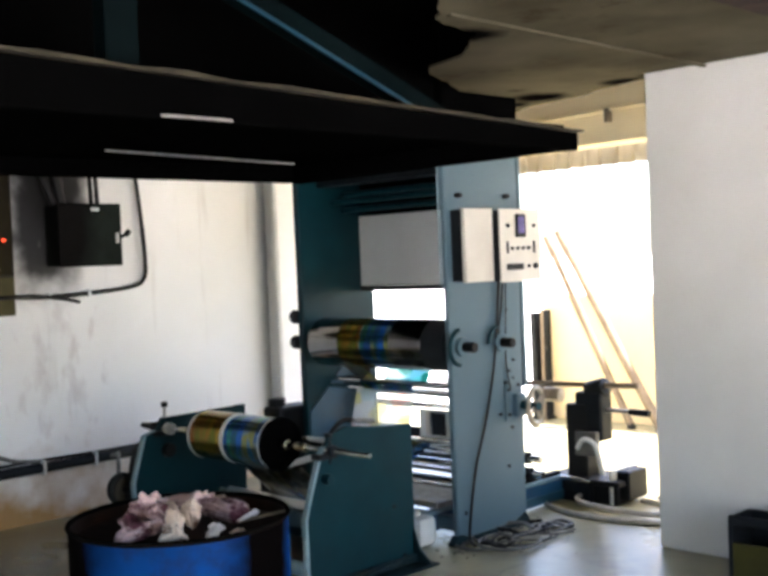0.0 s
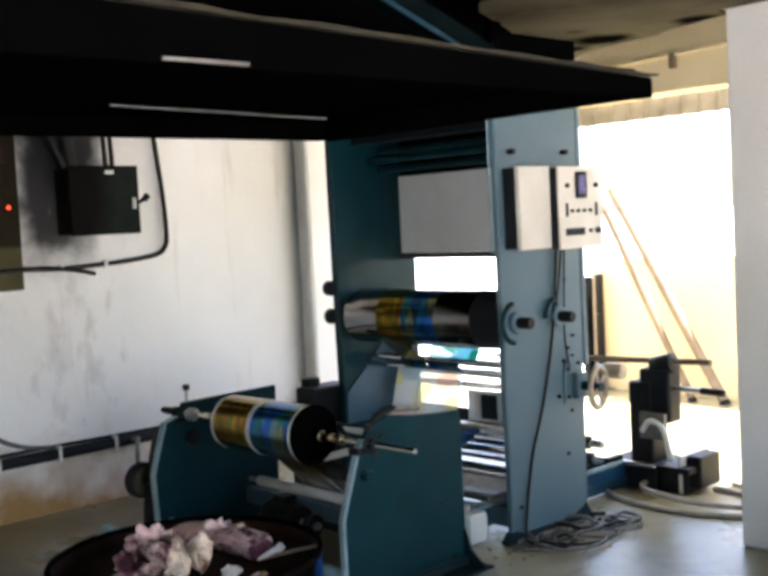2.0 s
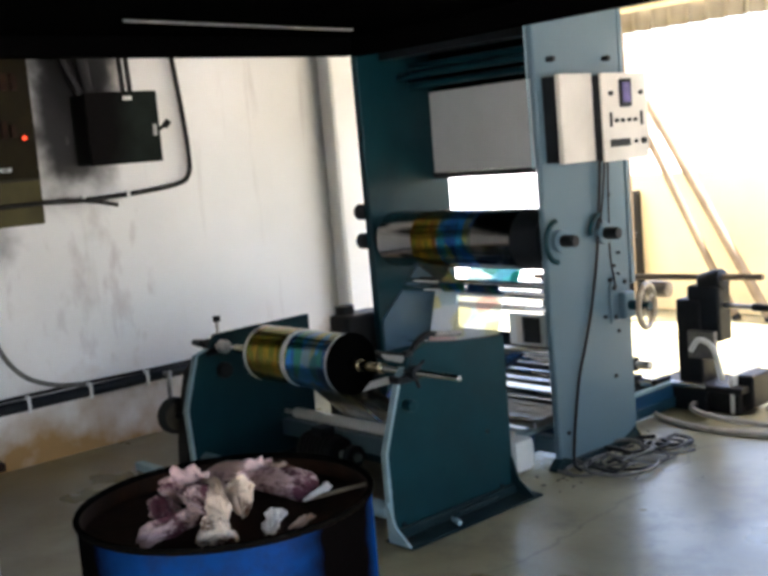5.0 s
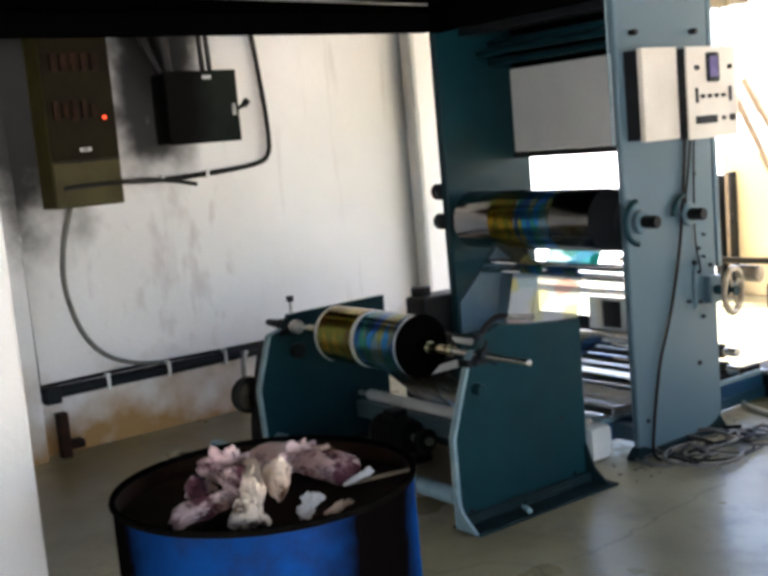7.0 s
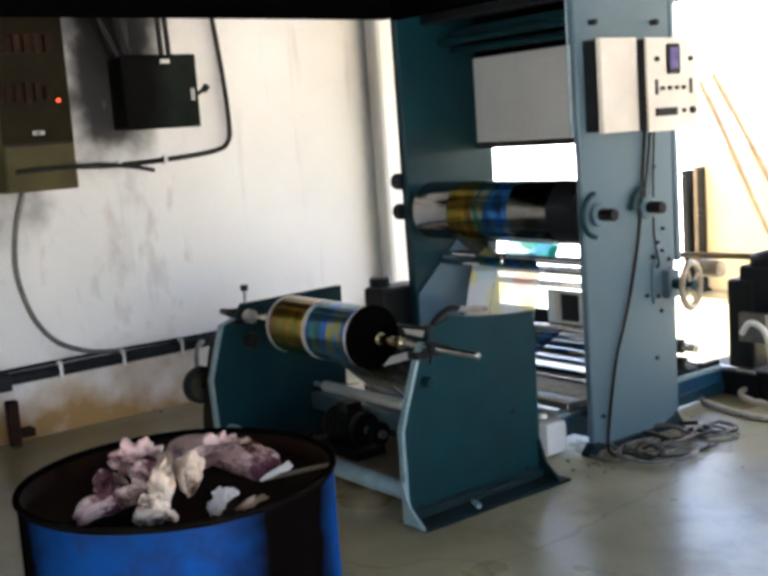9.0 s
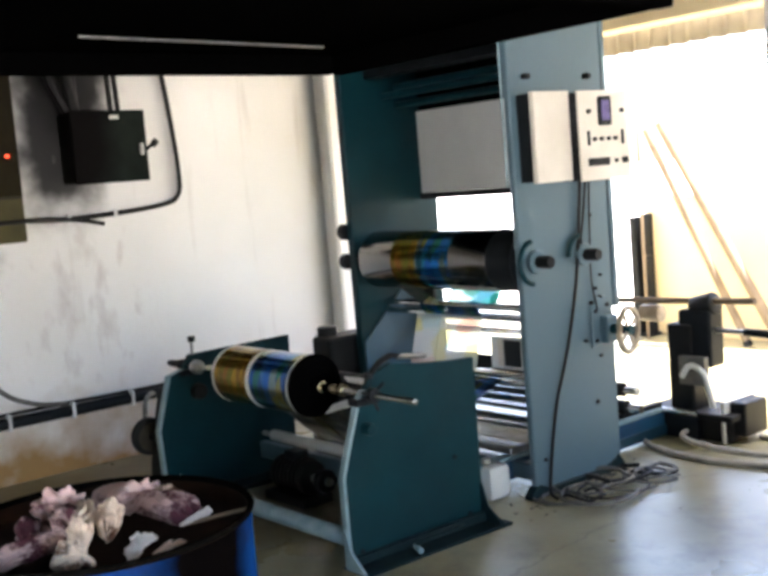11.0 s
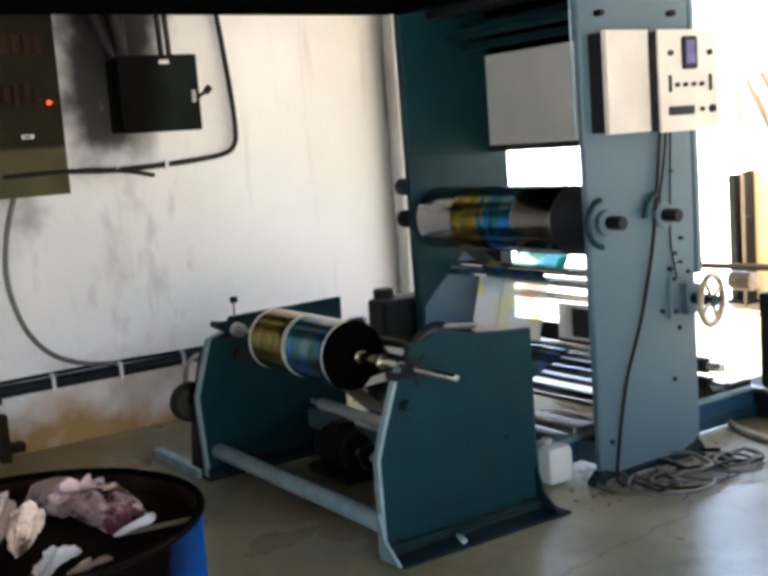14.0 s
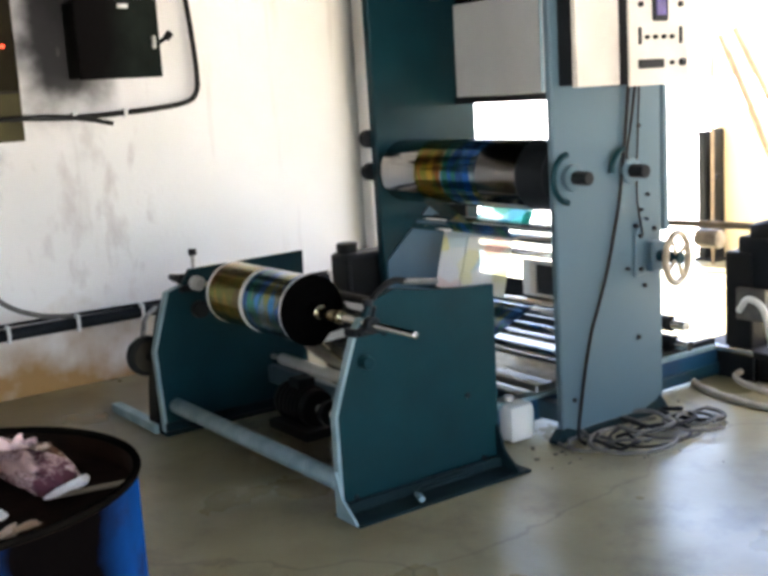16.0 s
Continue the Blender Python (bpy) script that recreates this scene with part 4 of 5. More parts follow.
# ---- overhead walkway ----
def walkway():
    w = thing("overhead_platform", (2.2, 2.5, 1.96), "dark steel overhead platform with a worn timber edge", "platform")
    part("outer_beam", plate([(-0.6, 1.955), (4.16, 1.955), (4.16, 2.03), (-0.6, 2.156)], 3.06, 3.13, 0.004), NEARBLACK, w)
    part("end_beam", box(1.25, 3.06, 4.10, 4.155, 1.957, 2.05, 0.004), NEARBLACK, w)
    part("inner_beam", box(1.18, 1.25, -0.6, 4.12, 1.965, 2.05, 0.004), NEARBLACK, w)
    part("deck", box(1.10, 3.055, -0.6, 4.16, 2.052, 2.075), NEARBLACK, w)
    rnd = random.Random(3)
    bm = bmesh.new()
    prev = None
    for i in range(49):
        y = -0.6 + 4.78 * i / 48
        low = 2.146 - 0.0265 * y
        h = low + 0.010 + rnd.uniform(-0.005, 0.004)
        row = [bm.verts.new((3.05, y, low)), bm.verts.new((3.145 + rnd.uniform(-0.004, 0.004), y, low)), bm.verts.new((3.15 + rnd.uniform(-0.004, 0.004), y, h)), bm.verts.new((3.05, y, h))]
        if prev:
            for a in range(4):
                bm.faces.new((prev[a], prev[(a + 1) % 4], row[(a + 1) % 4], row[a]))
        else:
            bm.faces.new(row)
        prev = row
    bm.faces.new(prev)
    part("edge_board", bm, TIMBER, w, "ragged weathered timber edge board")
    part("guide_rail", rod((1.85, 2.56, 2.017), (1.85, 3.60, 1.996), 0.006, seg=12), STEEL, w)
    # added box: the darkness above the deck filled in with black
    part("void_fill", box(1.12, 2.30, -0.6, 4.15, 2.076, 3.0, 0.01), NEARBLACK, w, "black box filling the dark space above the deck")
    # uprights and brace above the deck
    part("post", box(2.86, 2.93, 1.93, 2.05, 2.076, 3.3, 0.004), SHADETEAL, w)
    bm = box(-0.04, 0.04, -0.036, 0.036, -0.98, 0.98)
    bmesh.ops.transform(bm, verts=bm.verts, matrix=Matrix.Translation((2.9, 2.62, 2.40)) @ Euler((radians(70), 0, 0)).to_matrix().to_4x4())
    br = part("brace", bm, SHADETEAL, w, "diagonal brace, its teal darkened for shade")
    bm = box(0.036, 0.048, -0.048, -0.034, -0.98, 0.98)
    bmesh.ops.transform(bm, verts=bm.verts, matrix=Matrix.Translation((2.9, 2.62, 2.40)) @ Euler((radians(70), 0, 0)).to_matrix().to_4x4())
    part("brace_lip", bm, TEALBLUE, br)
    # added strip stands in for a bright glint on the beam's face
    part("glint_strip", box(3.13, 3.136, 1.985, 2.25, 1.960, 1.970), STEEL, w, "thin bright strip for a glint on the outer beam")


walkway()


# ---- wall boxes, conduits and pipe ----
def meter_cabinet():
    c = thing("meter_cabinet", (0.1, 2.77, 1.28), "olive painted meter cabinet with a glowing red lamp", "electric cabinet")
    part("case", box(0.004, 0.19, 2.60, 2.945, 1.285, 2.14, 0.005), OLIVE, c)
    part("lower_cover", box(0.19, 0.202, 2.603, 2.942, 1.288, 1.50, 0.003), OLIVE, c)
    part("upper_door", box(0.19, 0.206, 2.603, 2.942, 1.51, 2.137, 0.003), OLIVEDARK, c, "darker olive door")
    for k in range(5):
        part("fuse", box(0.206, 0.232, 2.64 + 0.05 * k, 2.672 + 0.05 * k, 1.93, 2.01, 0.004), RUST, c)
    for k, (dz, h) in enumerate(((0.0, 0.09), (0.012, 0.07), (-0.006, 0.10), (0.004, 0.085), (0.01, 0.06))):
        part("fuse", box(0.206, 0.228, 2.632 + 0.046 * k, 2.660 + 0.046 * k, 1.70 + dz, 1.70 + dz + h, 0.004), RUST, c)
    part("seam_strip", box(0.202, 0.2055, 2.603, 2.942, 1.500, 1.508, 0.001), BLACK, c)
    part("label_plate", box(0.206, 0.210, 2.745, 2.80, 1.548, 1.566, 0.001), PANEL, c)
    part("label_bar", box(0.210, 0.212, 2.755, 2.785, 1.553, 1.561), BLACK, c)
    part("red_lamp", rod((0.206, 2.885, 1.705), (0.216, 2.885, 1.705), 0.009, seg=16), LEDRED, c, "glowing red lamp")


meter_cabinet()


def breaker_box():
    b = thing("breaker_box", (0.1, 3.44, 1.53), "dark grey metal breaker box with a side lever", "electric box")
    part("case", box(0.004, 0.16, 3.24, 3.645, 1.55, 1.91, 0.012), BOXGREY, b)
    part("cover", box(0.16, 0.178, 3.235, 3.65, 1.545, 1.915, 0.006), BOXGREY, b)
    part("label_plate", box(0.178, 0.181, 3.45, 3.50, 1.87, 1.89), PANEL, b)
    part("lever", rod((0.10, 3.645, 1.69), (0.15, 3.70, 1.735), 0.010, seg=12), BLACK, b)
    part("lever_knob", rod((0.145, 3.695, 1.725), (0.165, 3.715, 1.755), 0.018, seg=14, bevel=0.004), BLACK, b)
    part("latch", box(0.178, 0.188, 3.605, 3.625, 1.68, 1.74, 0.003), STEEL, b)


breaker_box()


def cable(name, pts, r, mat, label, clips=(), category="cable", kind=""):
    c = thing(name, pts[0], label, category, kind=kind)
    part("sheath", hose(pts, r), mat, c, smooth=60)
    for p in clips:
        part("clip", box(p[0] - 0.02, p[0] + r + 0.006, p[1] - 0.010, p[1] + 0.010, p[2] - r - 0.008, p[2] + r + 0.008, 0.003), PANEL, c, "pale cable clip")
    return c


cable("wall_cable", [(0.022, 3.83, 2.9), (0.022, 3.84, 2.3), (0.022, 3.87, 2.0), (0.022, 3.895, 1.75), (0.022, 3.905, 1.55), (0.022, 3.89, 1.46), (0.022, 3.82, 1.415), (0.022, 3.6, 1.39), (0.022, 3.25, 1.375), (0.03, 3.0, 1.385), (0.11, 2.96, 1.39)], 0.0135, RUBBER, "thick black cable bent along the wall", [(0.02, 3.50, 1.384), (0.02, 3.24, 1.376)])
cable("wall_cable", [(0.05, 3.42, 1.335), (0.05, 3.30, 1.362), (0.10, 3.10, 1.385), (0.215, 2.95, 1.385), (0.219, 2.80, 1.385), (0.219, 2.64, 1.38)], 0.011, RUBBER, "black cable crossing the meter cabinet's cover")
for y in (3.515, 3.555):
    cable("drop_cable", [(0.09, y - 0.01, 1.912), (0.08, y - 0.015, 2.2), (0.06, y - 0.02, 2.7)], 0.014, RUBBER, "black cable rising from the breaker box")
for dy, dx, r in ((0.0, 0.10, 0.030), (-0.06, 0.06, 0.026), (0.05, 0.05, 0.022), (-0.10, 0.10, 0.020)):
    cable("drop_cable", [(dx, 3.30 + 0.4 * dy, 1.912), (dx, 3.27 + dy, 2.1), (dx, 3.24 + dy, 2.35), (dx, 3.22 + dy, 2.8)], r, RUBBER, "thick black cable rising from the breaker box")
for y in (2.66, 2.72, 2.79, 2.86):
    cable("drop_cable", [(0.10, y, 2.141), (0.09, y + 0.01, 2.4), (0.06, y + 0.015, 2.8)], 0.018, RUBBER, "black cable rising from the meter cabinet")
cable("earth_cable", [(0.05, 2.72, 1.285), (0.028, 2.675, 1.12), (0.028, 2.65, 0.95), (0.028, 2.665, 0.80), (0.028, 2.72, 0.64), (0.028, 2.82, 0.52), (0.028, 2.97, 0.45), (0.04, 3.12, 0.425)], 0.013, GREYCABLE, "grey cable looping down the wall to the pipe")
cable("corner_cable", [(0.014, 2.456, 2.6), (0.014, 2.456, 1.8), (0.014, 2.456, 1.4), (0.018, 2.458, 0.9), (0.02, 2.462, 0.42)], 0.010, RUBBER, "black cable down the corner of the pilaster", [(0.012, 2.456, 1.15)])


def floor_pipe():
    p = thing("wall_pipe", (0.05, 3.4, 0.36), "dark conduit pipe clipped low along the wall", "pipe")
    part("pipe", rod((0.042, 2.445, 0.385), (0.042, 5.08, 0.395), 0.030, seg=16), DARKSTEEL, p, smooth=40)
    part("upper_wire", hose([(0.03, 2.46, 0.425), (0.03, 3.0, 0.43), (0.03, 3.6, 0.425), (0.03, 4.6, 0.43)], 0.009), RUBBER, p)
    for y in (2.80, 3.136, 3.47, 3.80, 4.2, 4.6):
        part("pipe_clamp", box(0.0, 0.078, y - 0.008, y + 0.008, 0.350, 0.434, 0.004), PANEL, p, "pale pipe clamp")
    part("joint_box", box(0.002, 0.08, 2.47, 2.55, 0.335, 0.42, 0.006), DARKSTEEL, p)


floor_pipe()


def stub_post():
    s = thing("iron_stub", (0.12, 2.53, F), "rusty iron stub standing against the wall", "iron post")
    part("upright", box(0.06, 0.12, 2.505, 2.555, F, 0.29, 0.004), RUST, s)
    part("bracket", box(0.06, 0.13, 2.555, 2.62, F + 0.04, F + 0.08, 0.004), RUST, s)


stub_post()


# ---- drum with rags ----
DRUM_C = (3.50, 1.737)


def oil_drum():
    cx, cy = DRUM_C
    d = thing("oil_drum", (cx, cy, F), "blue steel drum with a rusty open rim", "drum")
    prof = [(0.270, F), (0.285, F + 0.012), (0.285, 0.28), (0.293, 0.293), (0.285, 0.306), (0.285, 0.57), (0.293, 0.583), (0.285, 0.596), (0.285, 0.842)]
    bm = bmesh.new()
    seg = 72
    rows = [[bm.verts.new((cx + r * math.cos(2 * math.pi * k / seg), cy + r * math.sin(2 * math.pi * k / seg), z)) for k in range(seg)] for r, z in prof]
    for a, b in zip(rows, rows[1:]):
        for k in range(seg):
            bm.faces.new((a[k], a[(k + 1) % seg], b[(k + 1) % seg], b[k]))
    bm.faces.new(rows[0])
    part("body", bm, DRUMBLUE, d, "blue enamelled shell with two hoops", smooth=40)
    part("rim", ring((cx, cy, 0.850), (0, 0, 1), 0.285, 0.0065, 72, 8), GRIME, d, "grimy rolled rim", smooth=60)
    bm = bmesh.new()
    inner = [[bm.verts.new((cx + r * math.cos(2 * math.pi * k / seg), cy + r * math.sin(2 * math.pi * k / seg), z)) for k in range(seg)] for r, z in ((0.281, 0.770), (0.281, 0.846), (0.2845, 0.846), (0.2845, 0.844))]
    for a, b in zip(inner, inner[1:]):
        for k in range(seg):
            bm.faces.new((a[k], a[(k + 1) % seg], b[(k + 1) % seg], b[k]))
    part("inner_wall", bm, RUST, d, "rusty inner wall", smooth=40)
    bm = rod((cx, cy, 0.77), (cx, cy, 0.812), 0.2805, seg=48)
    part("sludge", bm, RUST, d, "dark rusty sludge inside")
    return d


oil_drum()


def rag(seed, line, half_width, height, mat, label):
    """A bundled rag: cloth gathered along a line into soft lobes, with creases that twist between them."""
    bm = bmesh.new()
    P = [Vector((DRUM_C[0] + x, DRUM_C[1] + y, z)) for x, y, z in line]
    n, seg = 40, 52
    rings = []
    for i in range(n + 1):
        t = i / n * (len(P) - 1)
        k = min(int(t), len(P) - 2)
        f = t - k
        f = f * f * (3 - 2 * f)
        c = P[k].lerp(P[k + 1], f)
        d = (P[k + 1] - P[k]).normalized()
        side = Vector((-d.y, d.x, 0)).normalized()
        u = i / n
        swell = (0.45 + 0.55 * math.sin(math.pi * min(1.0, 0.12 + 0.85 * u))) * (0.85 + 0.5 * noise.noise(Vector((u * 4, seed, 0))))
        end = min(1.0, 6 * u, 6 * (1 - u))
        swell *= 0.12 + 0.88 * math.sin(math.pi / 2 * end) ** 0.7
        row = []
        for j in range(seg):
            a = 2 * math.pi * j / seg
            tw = a + 2.2 * u + 0.8 * noise.noise(Vector((u * 5, seed * 3.1, 2)))
            q = Vector((math.cos(tw) * 1.5, math.sin(tw) * 1.5, u * 3.0 + seed * 7.7))
            fold = min(1.0, 2.6 * abs(noise.noise(q * 1.1)))
            crease = min(1.0, 2.6 * abs(noise.noise(Vector((q.x * 1.7, q.y * 1.7, q.z * 1.1)))))
            r = swell * (0.66 + 0.27 * fold + 0.13 * crease)
            row.append(bm.verts.new(c + side * (half_width * r * math.cos(a)) + Vector((0, 0, height * r * (0.9 * math.sin(a) + 0.35))) + d * (0.012 * noise.noise(q * 1.2))))
        rings.append(row)
    for p, q in zip(rings, rings[1:]):
        for j in range(seg):
            bm.faces.new((p[j], p[(j + 1) % seg], q[(j + 1) % seg], q[j]))
    for end in (rings[0], rings[-1]):
        mid = bm.verts.new(sum((v.co for v in end), Vector()) / seg)
        for j in range(seg):
            bm.faces.new((end[j], end[(j + 1) % seg], mid))
    ob = part("rag", bm, mat, None, smooth=60)
    return tagged(ob, label, "rag", group="rags in the drum")


rag(11, ((-0.19, 0.080, 0.826), (-0.06, 0.113, 0.842), (0.080, 0.155, 0.826)), 0.066, 0.044, RAG, "large bundled pink rag with maroon folds in the drum")
rag(21, ((-0.13, 0.140, 0.830), (-0.03, 0.165, 0.850), (0.04, 0.185, 0.830)), 0.024, 0.022, RAGPALE, "cream rag end folded over the pink bundle")
rag(22, ((0.055, 0.200, 0.828), (0.100, 0.175, 0.838), (0.090, 0.125, 0.826)), 0.009, 0.012, RAGWHITE, "white hem looped at the end of the bundle")
rag(12, ((0.020, -0.205, 0.826), (0.050, -0.155, 0.842), (0.036, -0.085, 0.845)), 0.034, 0.030, RAG, "bundled dirty pink rag by the drum's rim")
rag(13, ((0.150, -0.125, 0.830), (0.095, -0.080, 0.858), (-0.055, 0.000, 0.868)), 0.030, 0.034, RAGPALE, "twisted cream rag in the drum")
rag(14, ((-0.150, -0.005, 0.835), (-0.060, -0.050, 0.862), (0.060, -0.080, 0.858)), 0.046, 0.042, RAG, "crumpled pink rag in the heap")
rag(15, ((-0.185, -0.070, 0.822), (-0.120, -0.075, 0.830), (-0.035, -0.085, 0.845)), 0.012, 0.013, RAG, "thin strip of pale pink rag in the drum")
rag(19, ((-0.02, 0.02, 0.842), (0.055, 0.0, 0.866), (0.105, -0.035, 0.845)), 0.034, 0.036, RAGPALE, "brown-edged cream rag curled over the heap")
rag(20, ((-0.10, -0.10, 0.832), (-0.03, -0.125, 0.848), (0.03, -0.15, 0.838)), 0.024, 0.026, RAG, "small folded pink rag at the heap's edge")
rag(16, ((0.165, -0.020, 0.822), (0.140, 0.012, 0.832), (0.105, 0.055, 0.822)), 0.022, 0.018, RAGWHITE, "small white rag lying in the drum")
rag(17, ((0.180, 0.020, 0.820), (0.190, 0.045, 0.826), (0.165, 0.085, 0.820)), 0.010, 0.009, RAGPALE, "thin strand of cream rag in the drum")
rag(18, ((0.120, -0.140, 0.830), (0.160, -0.120, 0.845), (0.165, -0.090, 0.830)), 0.018, 0.022, RAGPALE, "curled strip of cream rag in the heap")
st = tagged(part("stick", rod((3.585, 1.875, 0.824), (3.655, 1.967, 0.842), 0.0045, seg=10), POLE), "thin pale stick lying in the drum", "stick")


# ---- pulley, gearbox under the stand ----
def gear_motor():
    g = thing("gear_motor", (1.5, 3.55, F), "dark geared motor on the floor under the stand", "motor")
    part("base", box(1.32, 1.62, 3.46, 3.62, F, F + 0.04, 0.005), BLACK, g)
    part("housing", rod((1.36, 3.54, F + 0.12), (1.60, 3.54, F + 0.12), 0.075, seg=24, bevel=0.01), BLACK, g, smooth=40)
    for k in range(6):
        part("fin", ring((1.40 + 0.03 * k, 3.54, F + 0.12), (1, 0, 0), 0.078, 0.005, 24, 6), BLACK, g)
    part("terminal_box", box(1.44, 1.52, 3.50, 3.58, F + 0.19, F + 0.23, 0.006), DARKSTEEL, g)
    part("shaft_end", rod((1.60, 3.54, F + 0.12), (1.72, 3.54, F + 0.12), 0.018, seg=14), STEEL, g)
    part("gear_wheel", rod((1.66, 3.54, F + 0.12), (1.70, 3.54, F + 0.12), 0.05, seg=24, bevel=0.004), DARKSTEEL, g)


gear_motor()


def belt_drive():
    b = thing("brake_unit", (0.93, 3.15, F), "black brake unit with a round pulley beside the stand", "brake unit")
    part("body", plate([(3.085, F), (3.10, 0.26), (3.14, 0.46), (3.17, 0.58), (3.26, 0.64), (3.40, 0.60), (3.42, F)], 0.95, 1.055, 0.01), BLACK, b)
    pu = part("pulley", rod((0.915, 3.115, 0.375), (0.955, 3.115, 0.375), 0.086, seg=36, bevel=0.01), RUBBER, b, smooth=40)
    part("pulley_face", rod((0.955, 3.118, 0.373), (0.963, 3.118, 0.373), 0.066, seg=32, bevel=0.003), TIMBER, pu, "dull tan pulley face", smooth=40)
    part("pulley_hub", rod((0.963, 3.118, 0.373), (0.985, 3.118, 0.373), 0.018, seg=20, bevel=0.004), DARKSTEEL, pu)
    part("axle", rod((0.87, 3.12, 0.375), (1.06, 3.12, 0.375), 0.016, seg=14), DARKSTEEL, b)
    part("conduit", hose([(0.055, 3.58, 0.392), (0.25, 3.50, 0.43), (0.55, 3.33, 0.49), (0.80, 3.18, 0.50), (0.92, 3.11, 0.44)], 0.012), GREYCABLE, b)


belt_drive()


# ---- rewind end ----
def rewind_stand():
    r = thing("rewind_stand", (2.3, 5.38, F), "dark rewind stand with steel bars behind the press", "machine stand")
    part("column", box(2.17, 2.31, 5.32, 5.46, 0.20, 0.63, 0.012), BLACK, r)
    part("head", box(2.23, 2.41, 5.33, 5.45, 0.42, 0.70, 0.015), DARKSTEEL, r)
    part("cap", rod((2.29, 5.39, 0.70), (2.41, 5.39, 0.73), 0.056, seg=24, bevel=0.008), BLACK, r, smooth=40)
    part("worn_panel", box(2.25, 2.40, 5.29, 5.326, 0.34, 0.48, 0.006), GREYCABLE, r)
    part("upper_bar", rod((1.2, 5.39, 0.71), (2.62, 5.39, 0.745), 0.016, seg=16), POLE, r, smooth=40)
    part("lower_bar", rod((2.36, 5.39, 0.60), (2.66, 5.39, 0.595), 0.013, seg=16), STEEL, r, smooth=40)
    part("bar_end", rod((2.56, 5.39, 0.597), (2.69, 5.39, 0.594), 0.019, seg=16, bevel=0.004), DARKSTEEL, r, smooth=40)
    part("core_tube", rod((1.97, 5.40, 0.665), (2.09, 5.40, 0.665), 0.042, seg=24, bevel=0.003), WORNRIM, r, "tan cardboard core on the upper bar", smooth=40)
    part("base_box", box(2.10, 2.34, 5.30, 5.54, F, 0.18, 0.01), DARKSTEEL, r)
    part("base_plate", box(2.04, 2.54, 5.28, 5.56, 0.178, 0.21, 0.006), BLACK, r)
    part("slide_block", box(2.34, 2.50, 5.32, 5.50, F, 0.176, 0.012), BLACK, r)
    part("side_block", box(2.44, 2.56, 5.36, 5.56, F + 0.03, 0.26, 0.012), BLACK, r)
    part("slide_bar", rod((2.00, 5.275, 0.20), (2.36, 5.275, 0.205), 0.014, seg=14), CHROME, r, smooth=40)
    part("white_strap", box(2.46, 2.48, 5.31, 5.58, F, 0.265, 0.004), PANEL, r)
    part("white_loop", hose([(2.27, 5.29, 0.38), (2.33, 5.27, 0.44), (2.40, 5.28, 0.40), (2.43, 5.3, 0.24)], 0.015), PANEL, r, "white cable loop")
    for y, z in ((4.98, 0.36), (5.0, 0.27)):
        part("idler_roller", rod((1.2, y, z), (2.16, y, z), 0.035, seg=20), BLACK, r, "black idler roller", smooth=40)
        part("roller_end", rod((2.16, y, z), (2.24, y, z), 0.022, seg=20), CHROME, r, smooth=40)
    part("side_arm", box(2.10, 2.14, 4.90, 5.30, 0.17, 0.24, 0.01), BLACK, r)
    part("blue_rail", box(2.12, 2.16, 4.82, 5.3, F + 0.01, 0.13, 0.006), TEALBLUE, r, "blue painted rail")


rewind_stand()



lp = thing("lintel_conduit", (1.6, 6.08, 2.36), "thin conduit clipped along the lintel", "conduit")
part("tube", rod((0.9, 6.083, 2.375), (3.12, 6.083, 2.44), 0.012, seg=12), CREAM, lp, smooth=40)
part("saddle_clip", box(2.02, 2.06, 6.065, 6.1, 2.33, 2.42, 0.004), POLE, lp)


# ---- outside the bay ----
for (x0, z0), (x1, z1), r in (((0.37, 1.70), (1.39, 0.10), 0.038), ((0.24, 1.66), (1.12, 0.12), 0.030)):
    p = thing("leaning_pole", (x1, 7.75, F), "weathered timber pole leaning outside the bay", "pole", "poles outside")
    part("shaft", rod((x0, 7.82, z0), (x1, 7.70, F), r, seg=14), POLE, p, smooth=40)
    part("end_ferrule", rod((x1 - 0.004, 7.7004, F), (x1 - 0.02, 7.702, F + 0.03), r + 0.004, seg=14), DARKSTEEL, p)
q = thing("dark_post", (0.13, 7.85, F), "pair of dark square posts beside the parapet", "post")
part("shaft", box(0.06, 0.125, 7.78, 7.89, F, 1.0, 0.008), DARKSTEEL, q)
part("shaft", box(0.17, 0.21, 7.78, 7.89, F, 1.02, 0.008), DARKSTEEL, q)
part("base_plate", box(0.04, 0.23, 7.76, 7.895, F, F + 0.02, 0.003), DARKSTEEL, q)
part("cap", box(0.19, 0.25, 7.76, 7.80, 0.66, 0.70, 0.004), DARKSTEEL, q)
q = thing("thin_pole", (0.25, 7.7, F), "thin upright pole outside the bay", "pole")
part("shaft", rod((0.25, 7.7, F), (0.26, 7.7, 2.6), 0.012, seg=12), POLE, q)

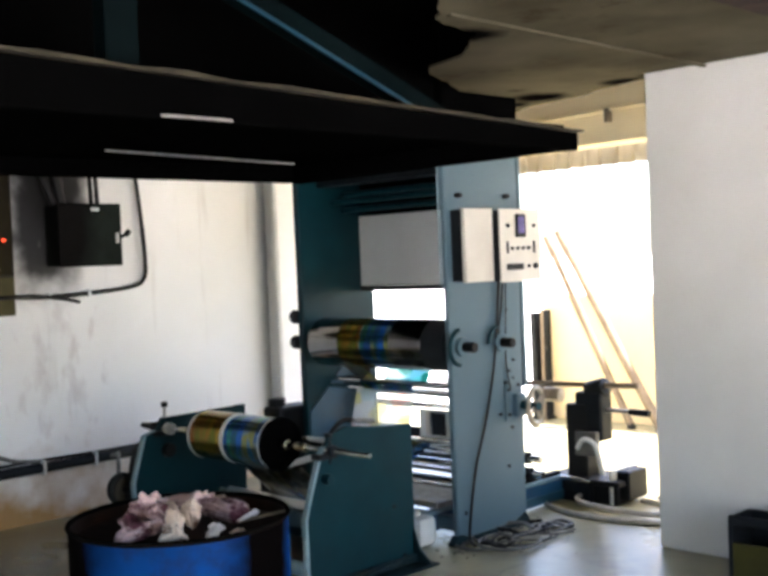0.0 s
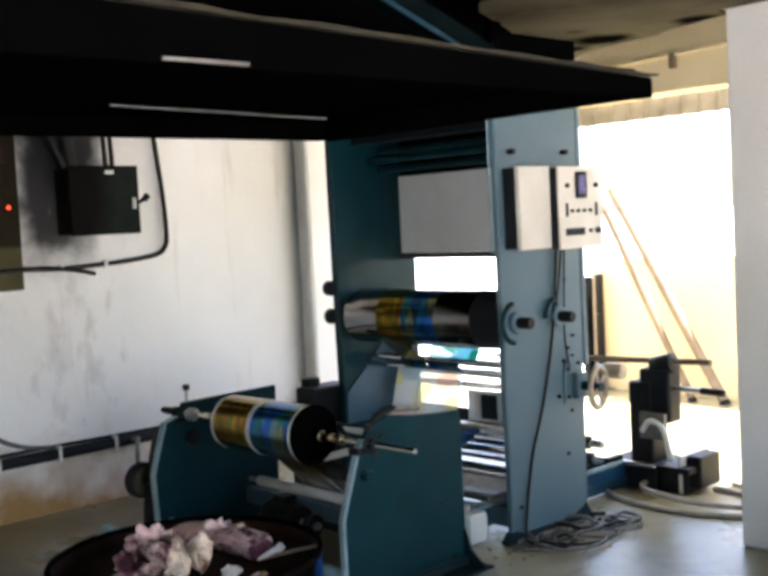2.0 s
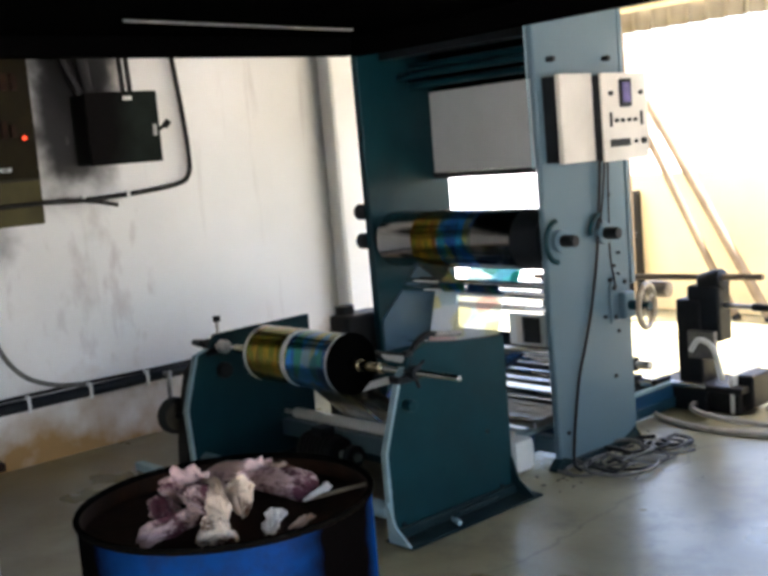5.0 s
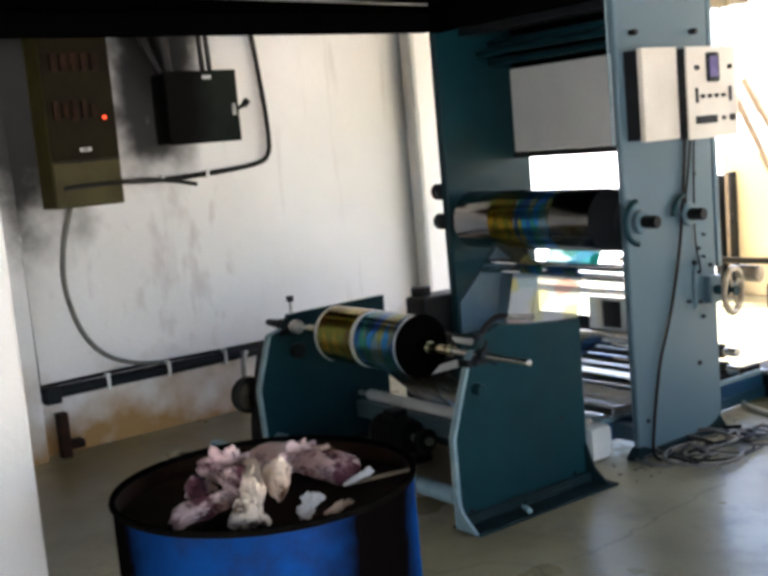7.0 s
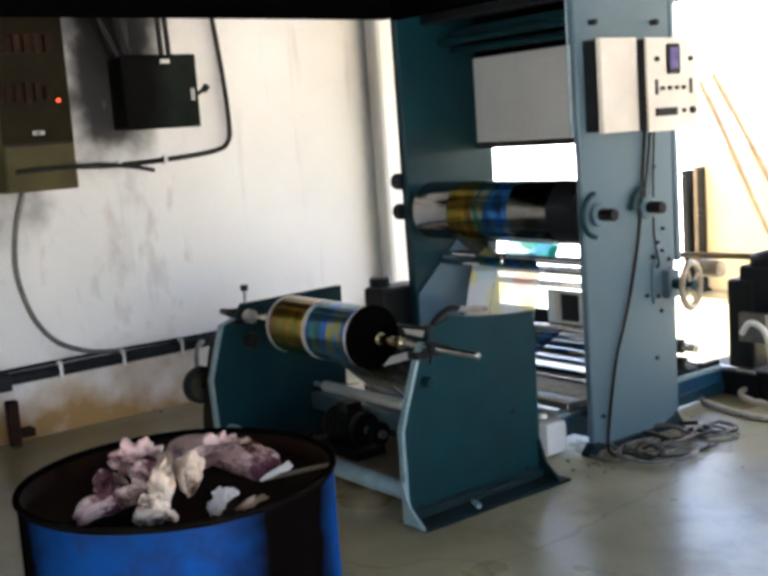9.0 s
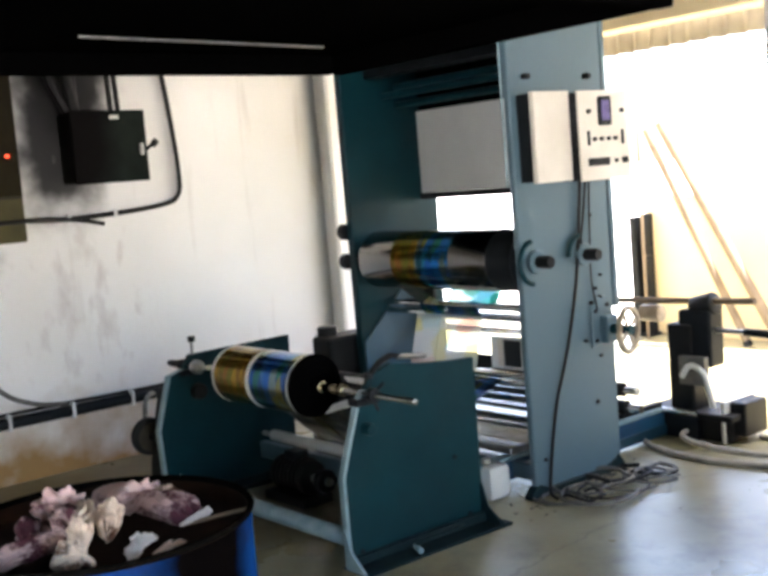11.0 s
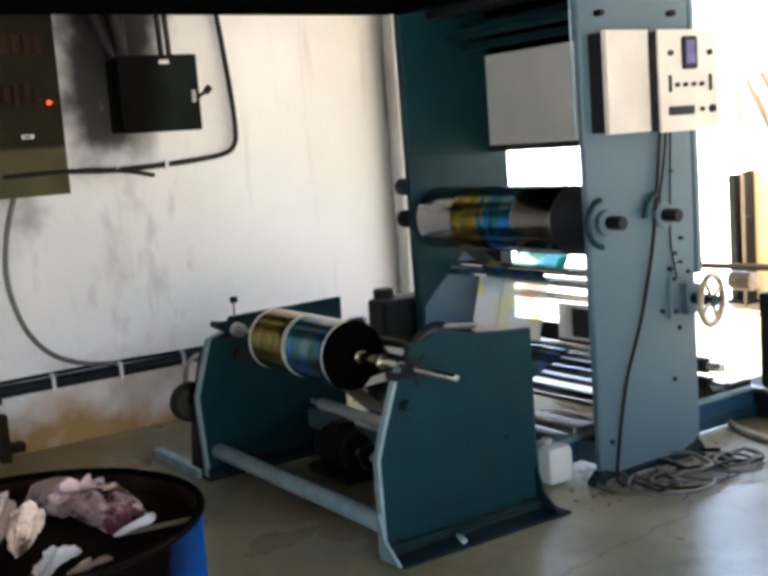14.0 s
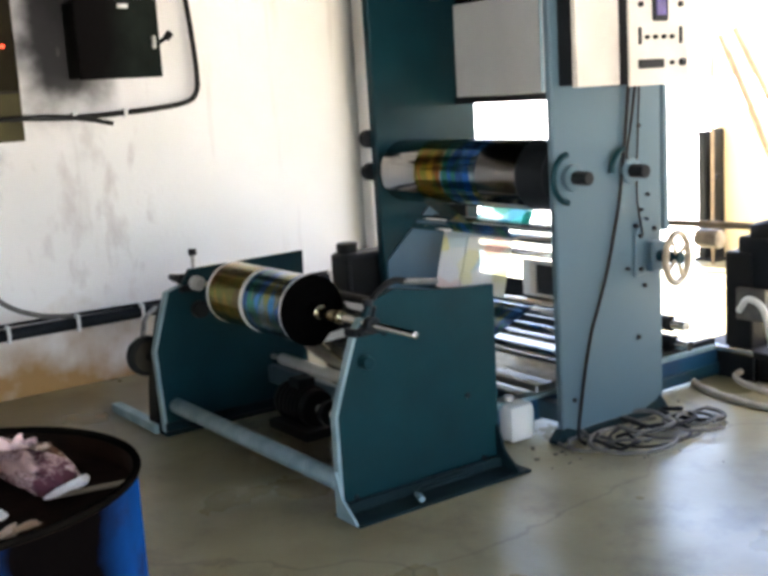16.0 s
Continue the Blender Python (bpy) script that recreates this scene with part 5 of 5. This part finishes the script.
# ---- cables on the floor ----
for pts, r in (
    ([(2.345, 4.536, 1.372), (2.345, 4.502, 1.12), (2.345, 4.470, 0.937), (2.345, 4.408, 0.717), (2.345, 4.353, 0.574), (2.345, 4.306, 0.467), (2.345, 4.271, 0.34), (2.345, 4.242, 0.20), (2.37, 4.20, F + 0.03), (2.42, 4.18, F + 0.012)], 0.007),
    ([(2.345, 4.571, 1.372), (2.345, 4.545, 1.23), (2.345, 4.52, 1.12), (2.345, 4.53, 1.05)], 0.005),
    ([(2.340, 4.600, 1.372), (2.340, 4.585, 1.15), (2.342, 4.575, 0.95), (2.345, 4.60, 0.80)], 0.004),
):
    cable("frame_cable", pts, r, RUBBER, "black cable hanging down the press frame")


def tangle():
    """A tangle of cables lying round the press foot."""
    rnd = random.Random(21)
    for k in range(11):
        cx, cy = 2.43 + rnd.uniform(-0.06, 0.08), 4.20 + 0.055 * k
        pts = []
        a0, turn = rnd.uniform(0, 6), rnd.uniform(4.2, 7.5)
        rx, ry = rnd.uniform(0.05, 0.15), rnd.uniform(0.07, 0.17)
        for i in range(10):
            a = a0 + turn * i / 9
            pts.append((cx + rx * math.cos(a) + 0.015 * i * 0.4, cy + ry * math.sin(a), F + 0.010 + 0.006 * (k % 3) + 0.02 * abs(math.sin(a * 1.7)) * (k % 2)))
        c = cable("floor_cable", pts, rnd.choice((0.006, 0.007, 0.009)), (GREYCABLE, RUBBER, GREYCABLE)[k % 3], "loose cable coiled on the floor by the press", category="cable")
        c["group"] = "cables by the press"


tangle()
for R, cx, cy, z in ((0.44, 2.56, 5.24, F + 0.014), (0.37, 2.66, 5.30, F + 0.040)):
    pts = [(cx + R * math.cos(a) * 1.05, cy + 0.55 * R * math.sin(a), z) for a in (radians(150 + 25 * i) for i in range(13))]
    h = cable("floor_hose", pts, 0.014, PALECABLE, "pale hose coiled on the floor", category="hose")
    h["group"] = "hoses on the floor"


def paint_can():
    c = thing("plastic_can", (2.12, 4.05, F), "translucent white plastic can under the press", "can")
    part("body", box(2.06, 2.22, 4.00, 4.13, F, F + 0.15, 0.03), PANEL, c, smooth=40)
    part("cap", rod((2.14, 4.06, F + 0.15), (2.14, 4.06, F + 0.17), 0.02, seg=16), BOXWHITE, c)


paint_can()


def scraps():
    """Small scraps and grit on the floor round the machines."""
    rnd = random.Random(8)
    bm = bmesh.new()
    for k in range(90):
        x, y = (rnd.gauss(2.42, 0.12), rnd.uniform(3.9, 4.9)) if k % 3 else (rnd.uniform(1.2, 2.3), rnd.uniform(3.25, 3.6))
        w = rnd.uniform(0.004, 0.014)
        vs = bmesh.ops.create_cube(bm, size=1)["verts"]
        bmesh.ops.transform(bm, verts=vs, matrix=Matrix.Translation((x, y, F + 0.002)) @ Euler((0, 0, rnd.uniform(0, 3))).to_matrix().to_4x4() @ Matrix.Diagonal((w, w * rnd.uniform(0.4, 1.5), 0.004, 1)))
    tagged(part("floor_scraps", bm, GREYCABLE, None), "small dark scraps and grit on the floor", "scraps", kind="stuff")


scraps()


def tin():
    t = thing("metal_tin", (3.73, 4.56, F), "dark metal tin with a dull yellow lining by the pillar", "tin")
    part("side", box(3.62, 3.64, 4.46, 4.66, F, 0.33, 0.006), DARKSTEEL, t)
    part("side", box(3.83, 3.85, 4.46, 4.66, F, 0.33, 0.006), DARKSTEEL, t)
    part("back", box(3.64, 3.83, 4.64, 4.66, F, 0.33, 0.004), DARKSTEEL, t)
    part("front", box(3.64, 3.83, 4.46, 4.48, F, 0.22, 0.004), OLIVE, t, "dull yellow front")
    part("top_rail", box(3.625, 3.845, 4.455, 4.475, 0.30, 0.34, 0.008), DARKSTEEL, t)
    part("bottom", box(3.64, 3.83, 4.48, 4.64, F, F + 0.02), DARKSTEEL, t)


tin()


# ---- what moves ----
def motions():
    step = 0.1
    rows, rows2 = [], []
    for i in range(161):
        t = round(i * step, 3)
        rows.append((t, pose(1.75, 3.265, 0.687, -52.0 * i, 0, 0)))
        rows2.append((t, pose(1.72 - 1.75, 4.26 - 4.4, 1.06 - F, -47.0 * i, 0, 0)))
    walk(ROLL, rows)
    walk(DRUM, rows2)


motions()
